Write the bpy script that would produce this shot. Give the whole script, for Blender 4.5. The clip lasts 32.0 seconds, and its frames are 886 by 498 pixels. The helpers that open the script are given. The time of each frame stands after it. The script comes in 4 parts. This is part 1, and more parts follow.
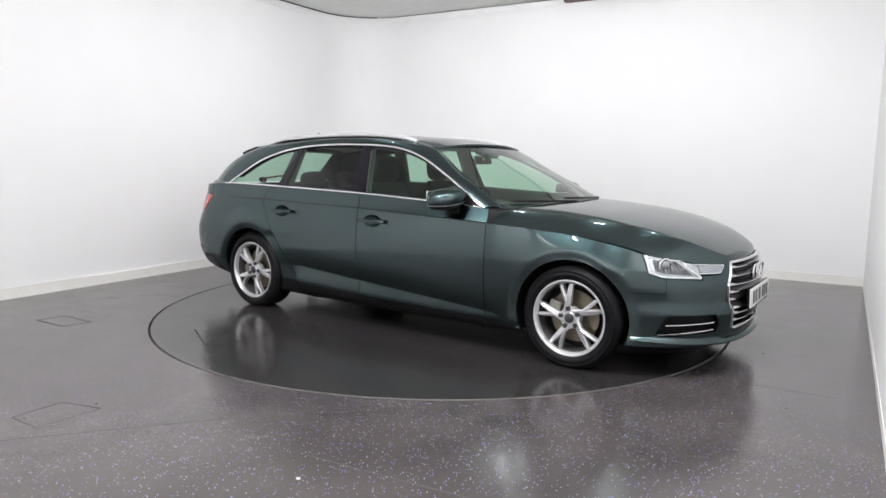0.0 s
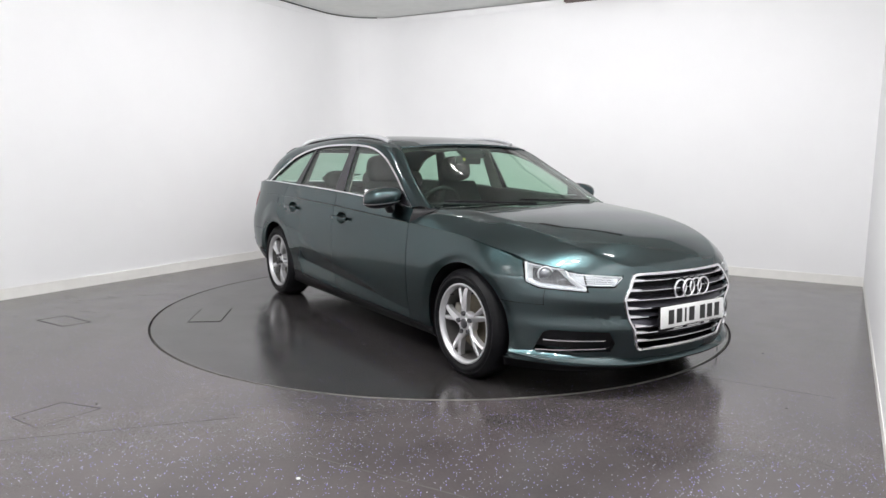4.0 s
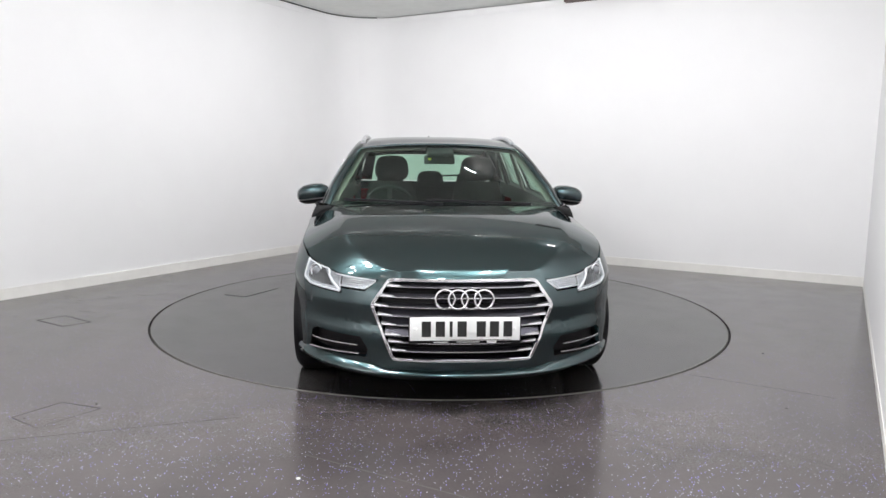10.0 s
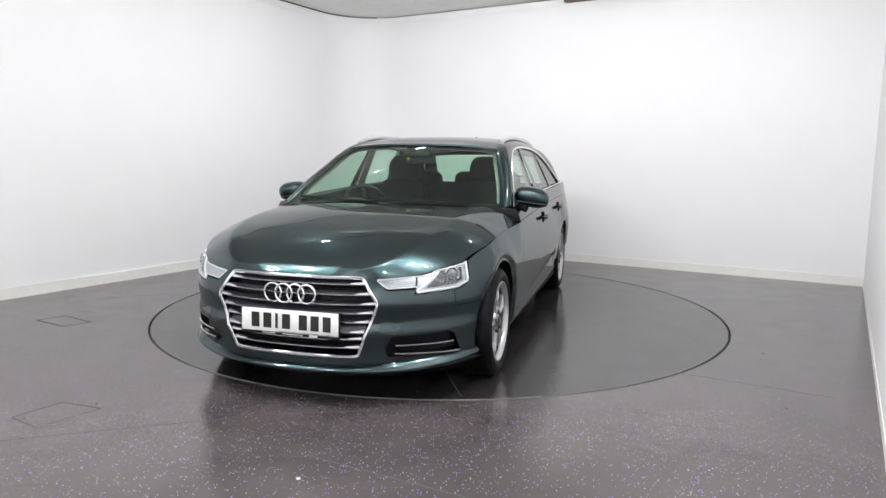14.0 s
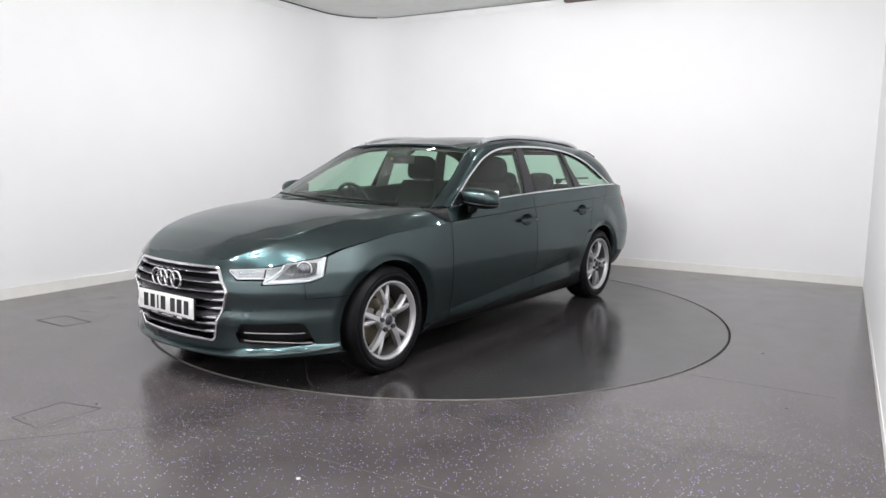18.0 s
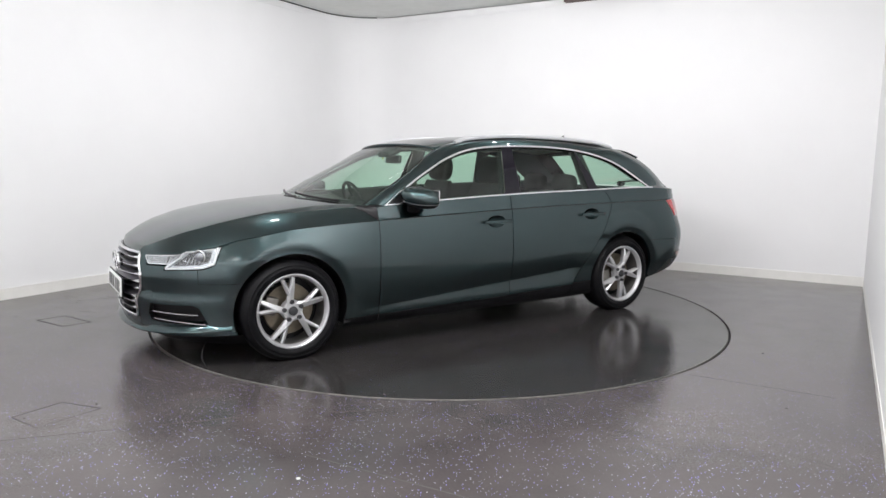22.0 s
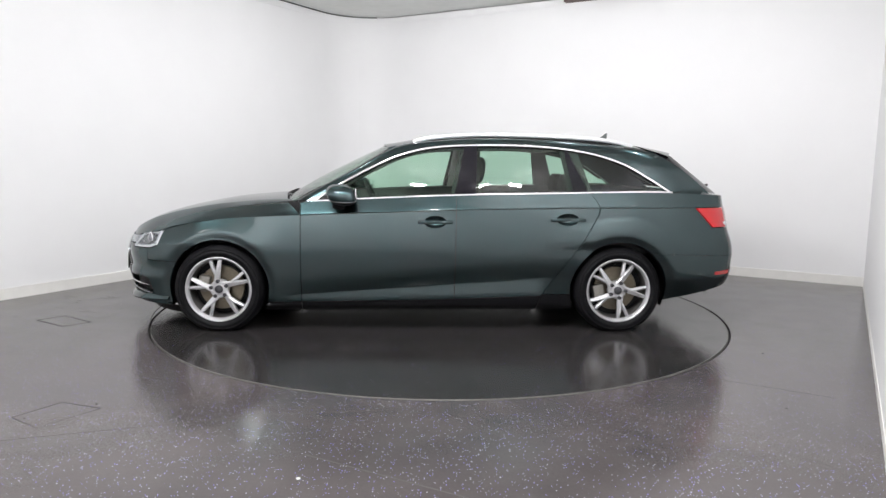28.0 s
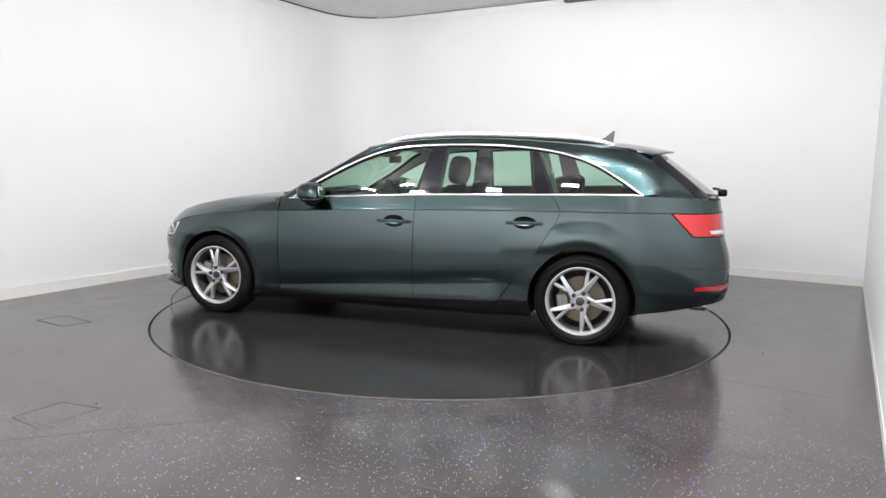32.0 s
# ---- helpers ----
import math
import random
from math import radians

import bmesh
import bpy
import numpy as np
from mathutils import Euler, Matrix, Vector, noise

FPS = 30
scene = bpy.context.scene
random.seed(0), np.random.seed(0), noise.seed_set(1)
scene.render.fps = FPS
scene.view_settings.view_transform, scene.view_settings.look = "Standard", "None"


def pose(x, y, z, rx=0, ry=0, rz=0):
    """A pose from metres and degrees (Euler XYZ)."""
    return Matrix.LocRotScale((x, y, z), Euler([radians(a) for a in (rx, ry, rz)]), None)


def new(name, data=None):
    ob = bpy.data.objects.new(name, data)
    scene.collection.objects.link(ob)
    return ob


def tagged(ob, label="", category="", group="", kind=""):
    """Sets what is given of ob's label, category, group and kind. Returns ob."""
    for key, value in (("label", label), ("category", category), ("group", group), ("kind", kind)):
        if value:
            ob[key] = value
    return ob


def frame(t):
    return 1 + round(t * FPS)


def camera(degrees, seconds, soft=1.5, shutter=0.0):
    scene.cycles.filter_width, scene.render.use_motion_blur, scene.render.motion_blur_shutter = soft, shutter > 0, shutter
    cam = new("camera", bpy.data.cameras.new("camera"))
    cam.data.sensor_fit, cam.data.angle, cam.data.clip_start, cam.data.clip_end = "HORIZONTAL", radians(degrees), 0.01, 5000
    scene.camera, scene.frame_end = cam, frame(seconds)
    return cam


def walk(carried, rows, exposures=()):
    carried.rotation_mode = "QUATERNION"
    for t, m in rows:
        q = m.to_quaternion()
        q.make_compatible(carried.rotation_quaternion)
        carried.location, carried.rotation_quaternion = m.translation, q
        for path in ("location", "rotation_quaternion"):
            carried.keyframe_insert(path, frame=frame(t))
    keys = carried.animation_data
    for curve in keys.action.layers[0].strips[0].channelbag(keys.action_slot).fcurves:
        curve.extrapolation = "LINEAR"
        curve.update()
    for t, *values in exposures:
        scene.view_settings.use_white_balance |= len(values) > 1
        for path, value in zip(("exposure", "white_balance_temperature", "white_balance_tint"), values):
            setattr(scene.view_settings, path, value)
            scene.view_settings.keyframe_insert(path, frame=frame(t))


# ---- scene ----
cam = camera(65.47, 32.0, soft=1.5)
walk(cam, [(0.0, pose(0, -5.6237, 1.2272, 82.4987, -0.6098, -0.1096)),
           (32.0, pose(0, -5.6237, 1.2272, 82.4987, -0.6098, -0.1096))],
     exposures=[(0.0, 0.0), (32.0, 0.0)])

# ---- plan: table centre at the world origin; the room is turned against it ----
ROOM_TURN = -30.3
ROOM = pose(0, 0, 0, 0, 0, ROOM_TURN)
X0, X1, Y0, Y1, H = -3.24, 3.07, -6.6, 3.13, 3.10
CORNER_R = 0.72
TABLE_R = 2.238
TURN_0, TURN_RATE = -35.42, -5.0885        # degrees, degrees a second
CAR_OFF = (0.169, -0.044)                  # the car's middle seen from the table's centre


def turn_at(t):
    return TURN_0 + TURN_RATE * t


# ---- world and light ----
world = bpy.data.worlds.new("world")
scene.world = world
world.use_nodes = True
world.node_tree.nodes["Background"].inputs["Color"].default_value = (0.9, 0.95, 1, 1)
world.node_tree.nodes["Background"].inputs["Strength"].default_value = 0.02

LAMP_W = 25.5
# flood lamps under the ceiling, some of them only added as fill, in the room's own axes: x, y, tilt, turn (0: towards
# the far wall, 90: the west wall), share of power
PANELS = [(-1.0, -3.3, 60, -20, 0.3), (-0.4, -3.2, 60, 0, 0.8), (0.5, -2.8, 60, 12, 1.0), (1.3, -2.4, 60, 8, 0.8), (2.2, -1.8, 55, 0, 0.6), (-0.5, -2.9, 62, 20, 0.7),
          # unseen wall washers, added to even out the far and west walls
          (-1.4, 0.3, 42, 38, 0.44), (-0.9, 0.7, 40, 12, 0.38), (0.1, 0.8, 40, 0, 0.36), (1.1, 0.8, 38, 0, 0.34), (2.1, 0.8, 36, 0, 0.36), (-1.2, -0.7, 40, 90, 0.40),
          # added to brighten the west wall and the east wall that the car mirrors
          (-0.9, -3.6, 40, 90, 0.35), (1.9, -2.0, 42, -90, 1.6), (2.0, -3.2, 40, -90, 1.0),
          # the three at y -4.9 are added to brighten the wall behind the camera
          (-1.1, -3.9, -10, 0, 0.5), (0.3, -3.7, -10, 0, 0.7), (-1.1, -4.9, -45, 0, 2.0), (0.4, -4.9, -45, 0, 2.0), (2.0, -4.9, -45, 0, 2.0)]


# ---- materials ----
def mat(name, colour, rough=0.5, metal=0.0, coat=0.0, spec=0.5, grain=0.0, scale=40.0, bump=0.0, bscale=200.0, stain=0.0, sscale=2.0, rvar=0.0):
    m = bpy.data.materials.new(name)
    m.use_nodes = True
    nt = m.node_tree
    b = nt.nodes["Principled BSDF"]
    b.inputs["Base Color"].default_value = (*colour, 1)
    b.inputs["Roughness"].default_value = rough
    b.inputs["Metallic"].default_value = metal
    b.inputs["Coat Weight"].default_value = coat
    b.inputs["Coat Roughness"].default_value = 0.02
    b.inputs["Coat IOR"].default_value = 1.52
    b.inputs["Specular IOR Level"].default_value = spec
    tc = nt.nodes.new("ShaderNodeTexCoord")

    def noise_node(s, detail=4.0):
        n = nt.nodes.new("ShaderNodeTexNoise")
        n.inputs["Scale"].default_value = s
        n.inputs["Detail"].default_value = detail
        nt.links.new(tc.outputs["Object"], n.inputs["Vector"])
        return n
    last = None
    for amount, s in ((grain, scale), (stain, sscale)):
        if amount:
            n = noise_node(s)
            mr = nt.nodes.new("ShaderNodeMapRange")
            mr.inputs["From Min"].default_value, mr.inputs["From Max"].default_value = 0.1, 0.9
            mr.inputs["To Min"].default_value, mr.inputs["To Max"].default_value = 1 - amount, 1 + amount
            nt.links.new(n.outputs["Fac"], mr.inputs["Value"])
            mx = nt.nodes.new("ShaderNodeMix")
            mx.data_type, mx.blend_type = "RGBA", "MULTIPLY"
            mx.inputs["Factor"].default_value = 1
            if last is None:
                mx.inputs[6].default_value = (*colour, 1)
            else:
                nt.links.new(last, mx.inputs[6])
            nt.links.new(mr.outputs["Result"], mx.inputs[7])
            last = mx.outputs[2]
    if last is not None:
        nt.links.new(last, b.inputs["Base Color"])
    if rvar:
        n = noise_node(sscale * 1.7)
        mr = nt.nodes.new("ShaderNodeMapRange")
        mr.inputs["From Min"].default_value, mr.inputs["From Max"].default_value = 0.1, 0.9
        mr.inputs["To Min"].default_value, mr.inputs["To Max"].default_value = rough - rvar, rough + rvar
        nt.links.new(n.outputs["Fac"], mr.inputs["Value"])
        nt.links.new(mr.outputs["Result"], b.inputs["Roughness"])
    if bump:
        n = noise_node(bscale, 2.0)
        bp = nt.nodes.new("ShaderNodeBump")
        bp.inputs["Strength"].default_value = bump
        bp.inputs["Distance"].default_value = 0.002
        nt.links.new(n.outputs["Fac"], bp.inputs["Height"])
        nt.links.new(bp.outputs["Normal"], b.inputs["Normal"])
    return m


def glow_mat(name, colour, strength):
    m = bpy.data.materials.new(name)
    m.use_nodes = True
    b = m.node_tree.nodes["Principled BSDF"]
    b.inputs["Base Color"].default_value = (0.8, 0.8, 0.8, 1)
    b.inputs["Emission Color"].default_value = (*colour, 1)
    b.inputs["Emission Strength"].default_value = strength
    return m


def glass_mat(name, tint, ior=1.5, rough=0.0):
    m = bpy.data.materials.new(name)
    m.use_nodes = True
    nt = m.node_tree
    nt.nodes.remove(nt.nodes["Principled BSDF"])
    out = nt.nodes["Material Output"]
    tr, gl = nt.nodes.new("ShaderNodeBsdfTransparent"), nt.nodes.new("ShaderNodeBsdfGlossy")
    lw, mx = nt.nodes.new("ShaderNodeLayerWeight"), nt.nodes.new("ShaderNodeMixShader")
    po, ma = nt.nodes.new("ShaderNodeMath"), nt.nodes.new("ShaderNodeMath")
    tr.inputs["Color"].default_value = (*tint, 1)
    gl.inputs["Roughness"].default_value = rough
    lw.inputs["Blend"].default_value = 0.5
    # Schlick's gloss: a few percent head on, all of it at grazing angles
    f0 = ((ior - 1) / (ior + 1)) ** 2 * 1.4
    po.operation, po.inputs[1].default_value = "POWER", 5.0
    ma.operation, ma.inputs[1].default_value, ma.inputs[2].default_value = "MULTIPLY_ADD", 1 - f0, f0
    nt.links.new(lw.outputs["Facing"], po.inputs[0])
    nt.links.new(po.outputs[0], ma.inputs[0])
    nt.links.new(ma.outputs[0], mx.inputs["Fac"])
    nt.links.new(tr.outputs["BSDF"], mx.inputs[1])
    nt.links.new(gl.outputs["BSDF"], mx.inputs[2])
    nt.links.new(mx.outputs["Shader"], out.inputs["Surface"])
    return m


def paint_mat(name, colour, rough):
    """Metallic car paint: a tinted flake layer under a clear, sharp coat."""
    m = bpy.data.materials.new(name)
    m.use_nodes = True
    nt = m.node_tree
    nt.nodes.remove(nt.nodes["Principled BSDF"])
    base, coat, mx, fr = (nt.nodes.new(k) for k in ("ShaderNodeBsdfGlossy", "ShaderNodeBsdfGlossy", "ShaderNodeMixShader", "ShaderNodeLayerWeight"))
    base.distribution = "BECKMANN"
    base.inputs["Roughness"].default_value = rough
    coat.inputs["Roughness"].default_value = 0.02
    fr.inputs["Blend"].default_value = 0.5
    # Schlick's gloss for the coat: five percent head on, all of it at grazing angles
    po, ma = nt.nodes.new("ShaderNodeMath"), nt.nodes.new("ShaderNodeMath")
    po.operation, po.inputs[1].default_value = "POWER", 5.0
    ma.operation, ma.inputs[1].default_value, ma.inputs[2].default_value = "MULTIPLY_ADD", 0.928, 0.072
    nt.links.new(fr.outputs["Facing"], po.inputs[0])
    nt.links.new(po.outputs[0], ma.inputs[0])
    tc, flakes = nt.nodes.new("ShaderNodeTexCoord"), nt.nodes.new("ShaderNodeTexNoise")
    flakes.inputs["Scale"].default_value = 900
    nt.links.new(tc.outputs["Object"], flakes.inputs["Vector"])
    ramp = nt.nodes.new("ShaderNodeMapRange")
    ramp.inputs["To Min"].default_value, ramp.inputs["To Max"].default_value = 0.86, 1.14
    nt.links.new(flakes.outputs["Fac"], ramp.inputs["Value"])
    tint = nt.nodes.new("ShaderNodeMix")
    tint.data_type, tint.blend_type = "RGBA", "MULTIPLY"
    tint.inputs["Factor"].default_value = 1
    tint.inputs[6].default_value = (*colour, 1)
    nt.links.new(ramp.outputs["Result"], tint.inputs[7])
    nt.links.new(tint.outputs[2], base.inputs["Color"])
    nt.links.new(ma.outputs[0], mx.inputs["Fac"])
    nt.links.new(base.outputs["BSDF"], mx.inputs[1])
    nt.links.new(coat.outputs["BSDF"], mx.inputs[2])
    nt.links.new(mx.outputs["Shader"], nt.nodes["Material Output"].inputs["Surface"])
    return m


def floor_mat(name, colour, rough, flake):
    """Dark safety vinyl: mottled grey with fine light and blue-violet flakes and uneven gloss."""
    m = mat(name, colour, rough, spec=0.5, grain=0.14, scale=70, stain=0.32, sscale=2.6, rvar=0.085, bump=0.05, bscale=900)
    nt = m.node_tree
    b = nt.nodes["Principled BSDF"]
    base = b.inputs["Base Color"].links[0].from_socket
    tc = nt.nodes.new("ShaderNodeTexCoord")
    vo = nt.nodes.new("ShaderNodeTexVoronoi")
    vo.inputs["Scale"].default_value = 95
    nt.links.new(tc.outputs["Object"], vo.inputs["Vector"])
    sep = nt.nodes.new("ShaderNodeSeparateColor")
    nt.links.new(vo.outputs["Color"], sep.inputs["Color"])
    near = nt.nodes.new("ShaderNodeMath")
    near.operation = "LESS_THAN"
    near.inputs[1].default_value = 0.21
    nt.links.new(vo.outputs["Distance"], near.inputs[0])
    pick = nt.nodes.new("ShaderNodeMath")
    pick.operation = "GREATER_THAN"
    pick.inputs[1].default_value = 1 - flake
    nt.links.new(sep.outputs["Red"], pick.inputs[0])
    both = nt.nodes.new("ShaderNodeMath")
    both.operation = "MULTIPLY"
    nt.links.new(near.outputs[0], both.inputs[0])
    nt.links.new(pick.outputs[0], both.inputs[1])
    tint = nt.nodes.new("ShaderNodeMix")
    tint.data_type = "RGBA"
    tint.inputs[6].default_value = (0.62, 0.62, 0.68, 1)
    tint.inputs[7].default_value = (0.22, 0.17, 0.80, 1)
    nt.links.new(sep.outputs["Green"], tint.inputs["Factor"])
    mx = nt.nodes.new("ShaderNodeMix")
    mx.data_type = "RGBA"
    nt.links.new(both.outputs[0], mx.inputs["Factor"])
    nt.links.new(base, mx.inputs[6])
    nt.links.new(tint.outputs[2], mx.inputs[7])
    nt.links.new(mx.outputs[2], b.inputs["Base Color"])
    return m


M_WALL = mat("wall_paint", (0.82, 0.82, 0.825), 0.55, grain=0.015, scale=3, stain=0.02, sscale=0.8, bump=0.1, bscale=120)
M_SKIRT = mat("skirting_paint", (0.80, 0.79, 0.76), 0.35, grain=0.04, scale=12, stain=0.05, sscale=3)
M_CEIL = mat("ceiling_paint", (0.82, 0.83, 0.81), 0.8, grain=0.05, scale=8, stain=0.06, sscale=1.5, bump=0.2)
M_FLOOR = floor_mat("safety_vinyl", (0.069, 0.060, 0.060), 0.16, 0.30)
M_TABLE = floor_mat("table_vinyl", (0.027, 0.025, 0.025), 0.15, 0.04)
# near-black for slots and holes, and for the shade drawn under the ceiling
M_GAP_SHADE = mat("dark_gap", (0.008, 0.008, 0.008), 0.7)
M_JOINT = mat("vinyl_joint", (0.018, 0.016, 0.016), 0.45, grain=0.4, scale=14)
M_SEAM = mat("vinyl_weld", (0.092, 0.085, 0.083), 0.19, grain=0.2, scale=14)
M_SCUFF = mat("pale_scuff", (0.16, 0.155, 0.15), 0.5, grain=0.5, scale=60)
M_EDGE = mat("worn_edge_metal", (0.20, 0.195, 0.18), 0.5, metal=0.4, grain=0.3, scale=20)
M_BROWN = mat("brown_edge", (0.13, 0.09, 0.085), 0.6, grain=0.1)
M_LED = glow_mat("led_diffuser", (1, 0.985, 0.96), 5.0)
M_WHITE = mat("white_metal", (0.75, 0.75, 0.74), 0.4, grain=0.03)
M_PAINT = paint_mat("green_metallic_paint", (0.0285, 0.0565, 0.0605), 0.28)
M_BLACK = mat("black_plastic", (0.005, 0.005, 0.006), 0.42, spec=0.2, grain=0.15, scale=60, bump=0.15, bscale=700)
M_GLOSSBLACK = mat("gloss_black", (0.006, 0.005, 0.009), 0.06, spec=0.32)
M_CHROME = mat("chrome", (0.80, 0.80, 0.82), 0.10, metal=1.0, grain=0.02)
M_SATIN = mat("satin_aluminium", (0.78, 0.78, 0.80), 0.38, metal=1.0, grain=0.02)
M_ALLOY = mat("alloy_silver", (0.52, 0.52, 0.535), 0.33, metal=0.6, coat=0.3, grain=0.05, scale=300)
M_TYRE = mat("tyre_rubber", (0.006, 0.006, 0.007), 0.45, spec=0.12, grain=0.2, scale=50, bump=0.3, bscale=300)
M_DISC = mat("brake_disc", (0.19, 0.165, 0.125), 0.42, metal=0.9, grain=0.2, scale=60)
M_CALIPER = mat("caliper_grey", (0.22, 0.21, 0.19), 0.5, metal=0.6, grain=0.2)
M_GLASS = glass_mat("window_glass", (0.67, 0.85, 0.74))
M_DARKGLASS = glass_mat("tinted_rear_glass", (0.63, 0.80, 0.70))
M_LENS = glass_mat("lamp_lens", (0.93, 0.95, 0.96), 1.42)
M_LAMPIN = mat("lamp_reflector", (0.50, 0.51, 0.53), 0.16, metal=0.9, grain=0.06)
M_LAMPDARK = mat("lamp_bezel_dark", (0.05, 0.05, 0.055), 0.3, metal=0.3)
M_LAMPWHITE = mat("lamp_light_guide", (0.62, 0.64, 0.66), 0.25, coat=0.5)
M_LAMPGREY = mat("lamp_chamber", (0.09, 0.09, 0.095), 0.2, metal=0.8, grain=0.6, scale=70)
M_PROJ = mat("projector_glass", (0.20, 0.21, 0.23), 0.08, metal=0.5, coat=1.0)
# near-black of the shade line drawn along the shoulder crease
M_CREASE_SHADE = mat("crease_shade_dark", (0.004, 0.005, 0.005), 0.25, coat=0.5)
M_FIN = mat("fin_grey", (0.10, 0.11, 0.11), 0.4, grain=0.3, scale=80)
M_RED = mat("red_lamp_plastic", (0.50, 0.008, 0.012), 0.18, coat=0.8, grain=0.08, scale=160)
M_PLATE = mat("plate_white", (0.80, 0.81, 0.80), 0.35, grain=0.02)
M_CHAR = mat("plate_black", (0.012, 0.012, 0.012), 0.4)
M_SEAT = mat("dark_fabric", (0.020, 0.020, 0.022), 0.85, grain=0.2, scale=250, bump=0.3, bscale=600)
M_TRIM = mat("grey_headliner", (0.38, 0.37, 0.34), 0.85, grain=0.06, scale=60)
M_DASH = mat("dash_plastic", (0.032, 0.032, 0.034), 0.55, grain=0.1, bump=0.2, bscale=500)
M_YELLOW = mat("yellow_sticker", (0.75, 0.78, 0.08), 0.5)
M_GRILLEBAR = mat("grille_bar_metal", (0.085, 0.083, 0.10), 0.32, metal=0.85)
M_BARREL_SHADE = mat("shaded_barrel_metal", (0.14, 0.135, 0.13), 0.45, metal=0.6, grain=0.1)


# ---- mesh helpers ----
def finish(bm, name, material, sharp=40.0):
    me = bpy.data.meshes.new(name)
    bmesh.ops.recalc_face_normals(bm, faces=bm.faces) if len(bm.faces) < 4000 else None
    for f in bm.faces:
        f.smooth = True
    bm.to_mesh(me)
    bm.free()
    me.set_sharp_from_angle(angle=radians(sharp))
    me.materials.append(material)
    return me


def part(name, bm, material, parent=None, label="", m=None, sharp=40.0):
    ob = new(name, finish(bm, name, material, sharp))
    if parent is not None:
        ob.parent = parent
    if m is not None:
        ob.matrix_basis = m
    return tagged(ob, label)


def thing(name, bm, material, label, category, m=None, group="", kind="", sharp=40.0):
    ob = part(name, bm, material, None, "", m, sharp)
    return tagged(ob, label, category, group, kind)


def box_bm(x0, x1, y0, y1, z0, z1, bevel=0.0, seg=2):
    bm = bmesh.new()
    bmesh.ops.create_cube(bm, size=1)
    bmesh.ops.transform(bm, matrix=Matrix.Translation(((x0 + x1) / 2, (y0 + y1) / 2, (z0 + z1) / 2)) @ Matrix.Diagonal((x1 - x0, y1 - y0, z1 - z0, 1)), verts=bm.verts)
    if bevel:
        bmesh.ops.bevel(bm, geom=bm.edges[:], offset=bevel, segments=seg, affect="EDGES", profile=0.5)
    return bm


def grid_bm(rows, bm=None, close=False):
    """A sheet through rows of points, all of one length."""
    bm = bm or bmesh.new()
    vs = [[bm.verts.new(p) for p in r] for r in rows]
    n = len(vs[0])
    for a, b in zip(vs, vs[1:]):
        for j in range(n if close else n - 1):
            k = (j + 1) % n
            q = [a[j], a[k], b[k], b[j]]
            if len({tuple(round(c, 6) for c in v.co) for v in q}) >= 3:
                try:
                    bm.faces.new(q)
                except ValueError:
                    pass
    return bm


def weld(bm, d=0.0005):
    bmesh.ops.remove_doubles(bm, verts=bm.verts, dist=d)
    return bm


def skirt(bm, depth, inward):
    """Turns the open edges of a sheet inward, so that it shows a folded rim. inward: a function of the place."""
    edges = [e for e in bm.edges if len(e.link_faces) == 1]
    made = bmesh.ops.extrude_edge_only(bm, edges=edges)["geom"]
    for v in made:
        if isinstance(v, bmesh.types.BMVert):
            v.co += inward(v.co) * depth
    return bm


def shrink(bm, d):
    moves = {}
    for v in bm.verts:
        if any(len(e.link_faces) == 1 for e in v.link_edges):
            c = Vector()
            for f in v.link_faces:
                c += (f.calc_center_median() - v.co).normalized()
            if c.length > 1e-6:
                moves[v] = c.normalized() * d
    for v, m in moves.items():
        v.co += m
    return bm


def thicken(bm, t):
    bmesh.ops.recalc_face_normals(bm, faces=bm.faces)
    bmesh.ops.solidify(bm, geom=bm.faces[:], thickness=t)
    return bm


def lathe_bm(profile, n=48, axis="y", close=False):
    """Turns (radius, along) pairs about the axis through the origin."""
    rows = []
    for r, a in profile:
        row = []
        for k in range(n):
            c, s = math.cos(2 * math.pi * k / n), math.sin(2 * math.pi * k / n)
            row.append((r * c, a, r * s) if axis == "y" else (r * c, r * s, a) if axis == "z" else (a, r * c, r * s))
        rows.append(row)
    if close:
        rows.append(rows[0])
    bm = grid_bm(rows, close=True)
    return weld(bm, 1e-5)


def sweep_bm(path, w, h, up=(0, 0, 1), n=8, closed=False, power=4.0):
    """A rounded bar of width w (across) and height h (along up) along a path."""
    pts = [Vector(p) for p in path]
    rows = []
    up = Vector(up)
    for i, p in enumerate(pts):
        a = pts[i - 1] if i or closed else p
        b = pts[(i + 1) % len(pts)] if i + 1 < len(pts) or closed else p
        t = (b - a).normalized()
        side = t.cross(up).normalized()
        u2 = side.cross(t).normalized()
        row = []
        for k in range(n):
            c, s = math.cos(2 * math.pi * (k + .5) / n), math.sin(2 * math.pi * (k + .5) / n)
            e = 2 / power
            row.append(p + side * (w / 2 * math.copysign(abs(c) ** e, c)) + u2 * (h / 2 * math.copysign(abs(s) ** e, s)))
        rows.append(row)
    if closed:
        rows.append(rows[0])
    bm = grid_bm(rows, close=True)
    if not closed:
        for r in (rows[0], rows[-1]):
            bm.faces.new([bm.verts.new(p) for p in r])
    return weld(bm, 1e-5)


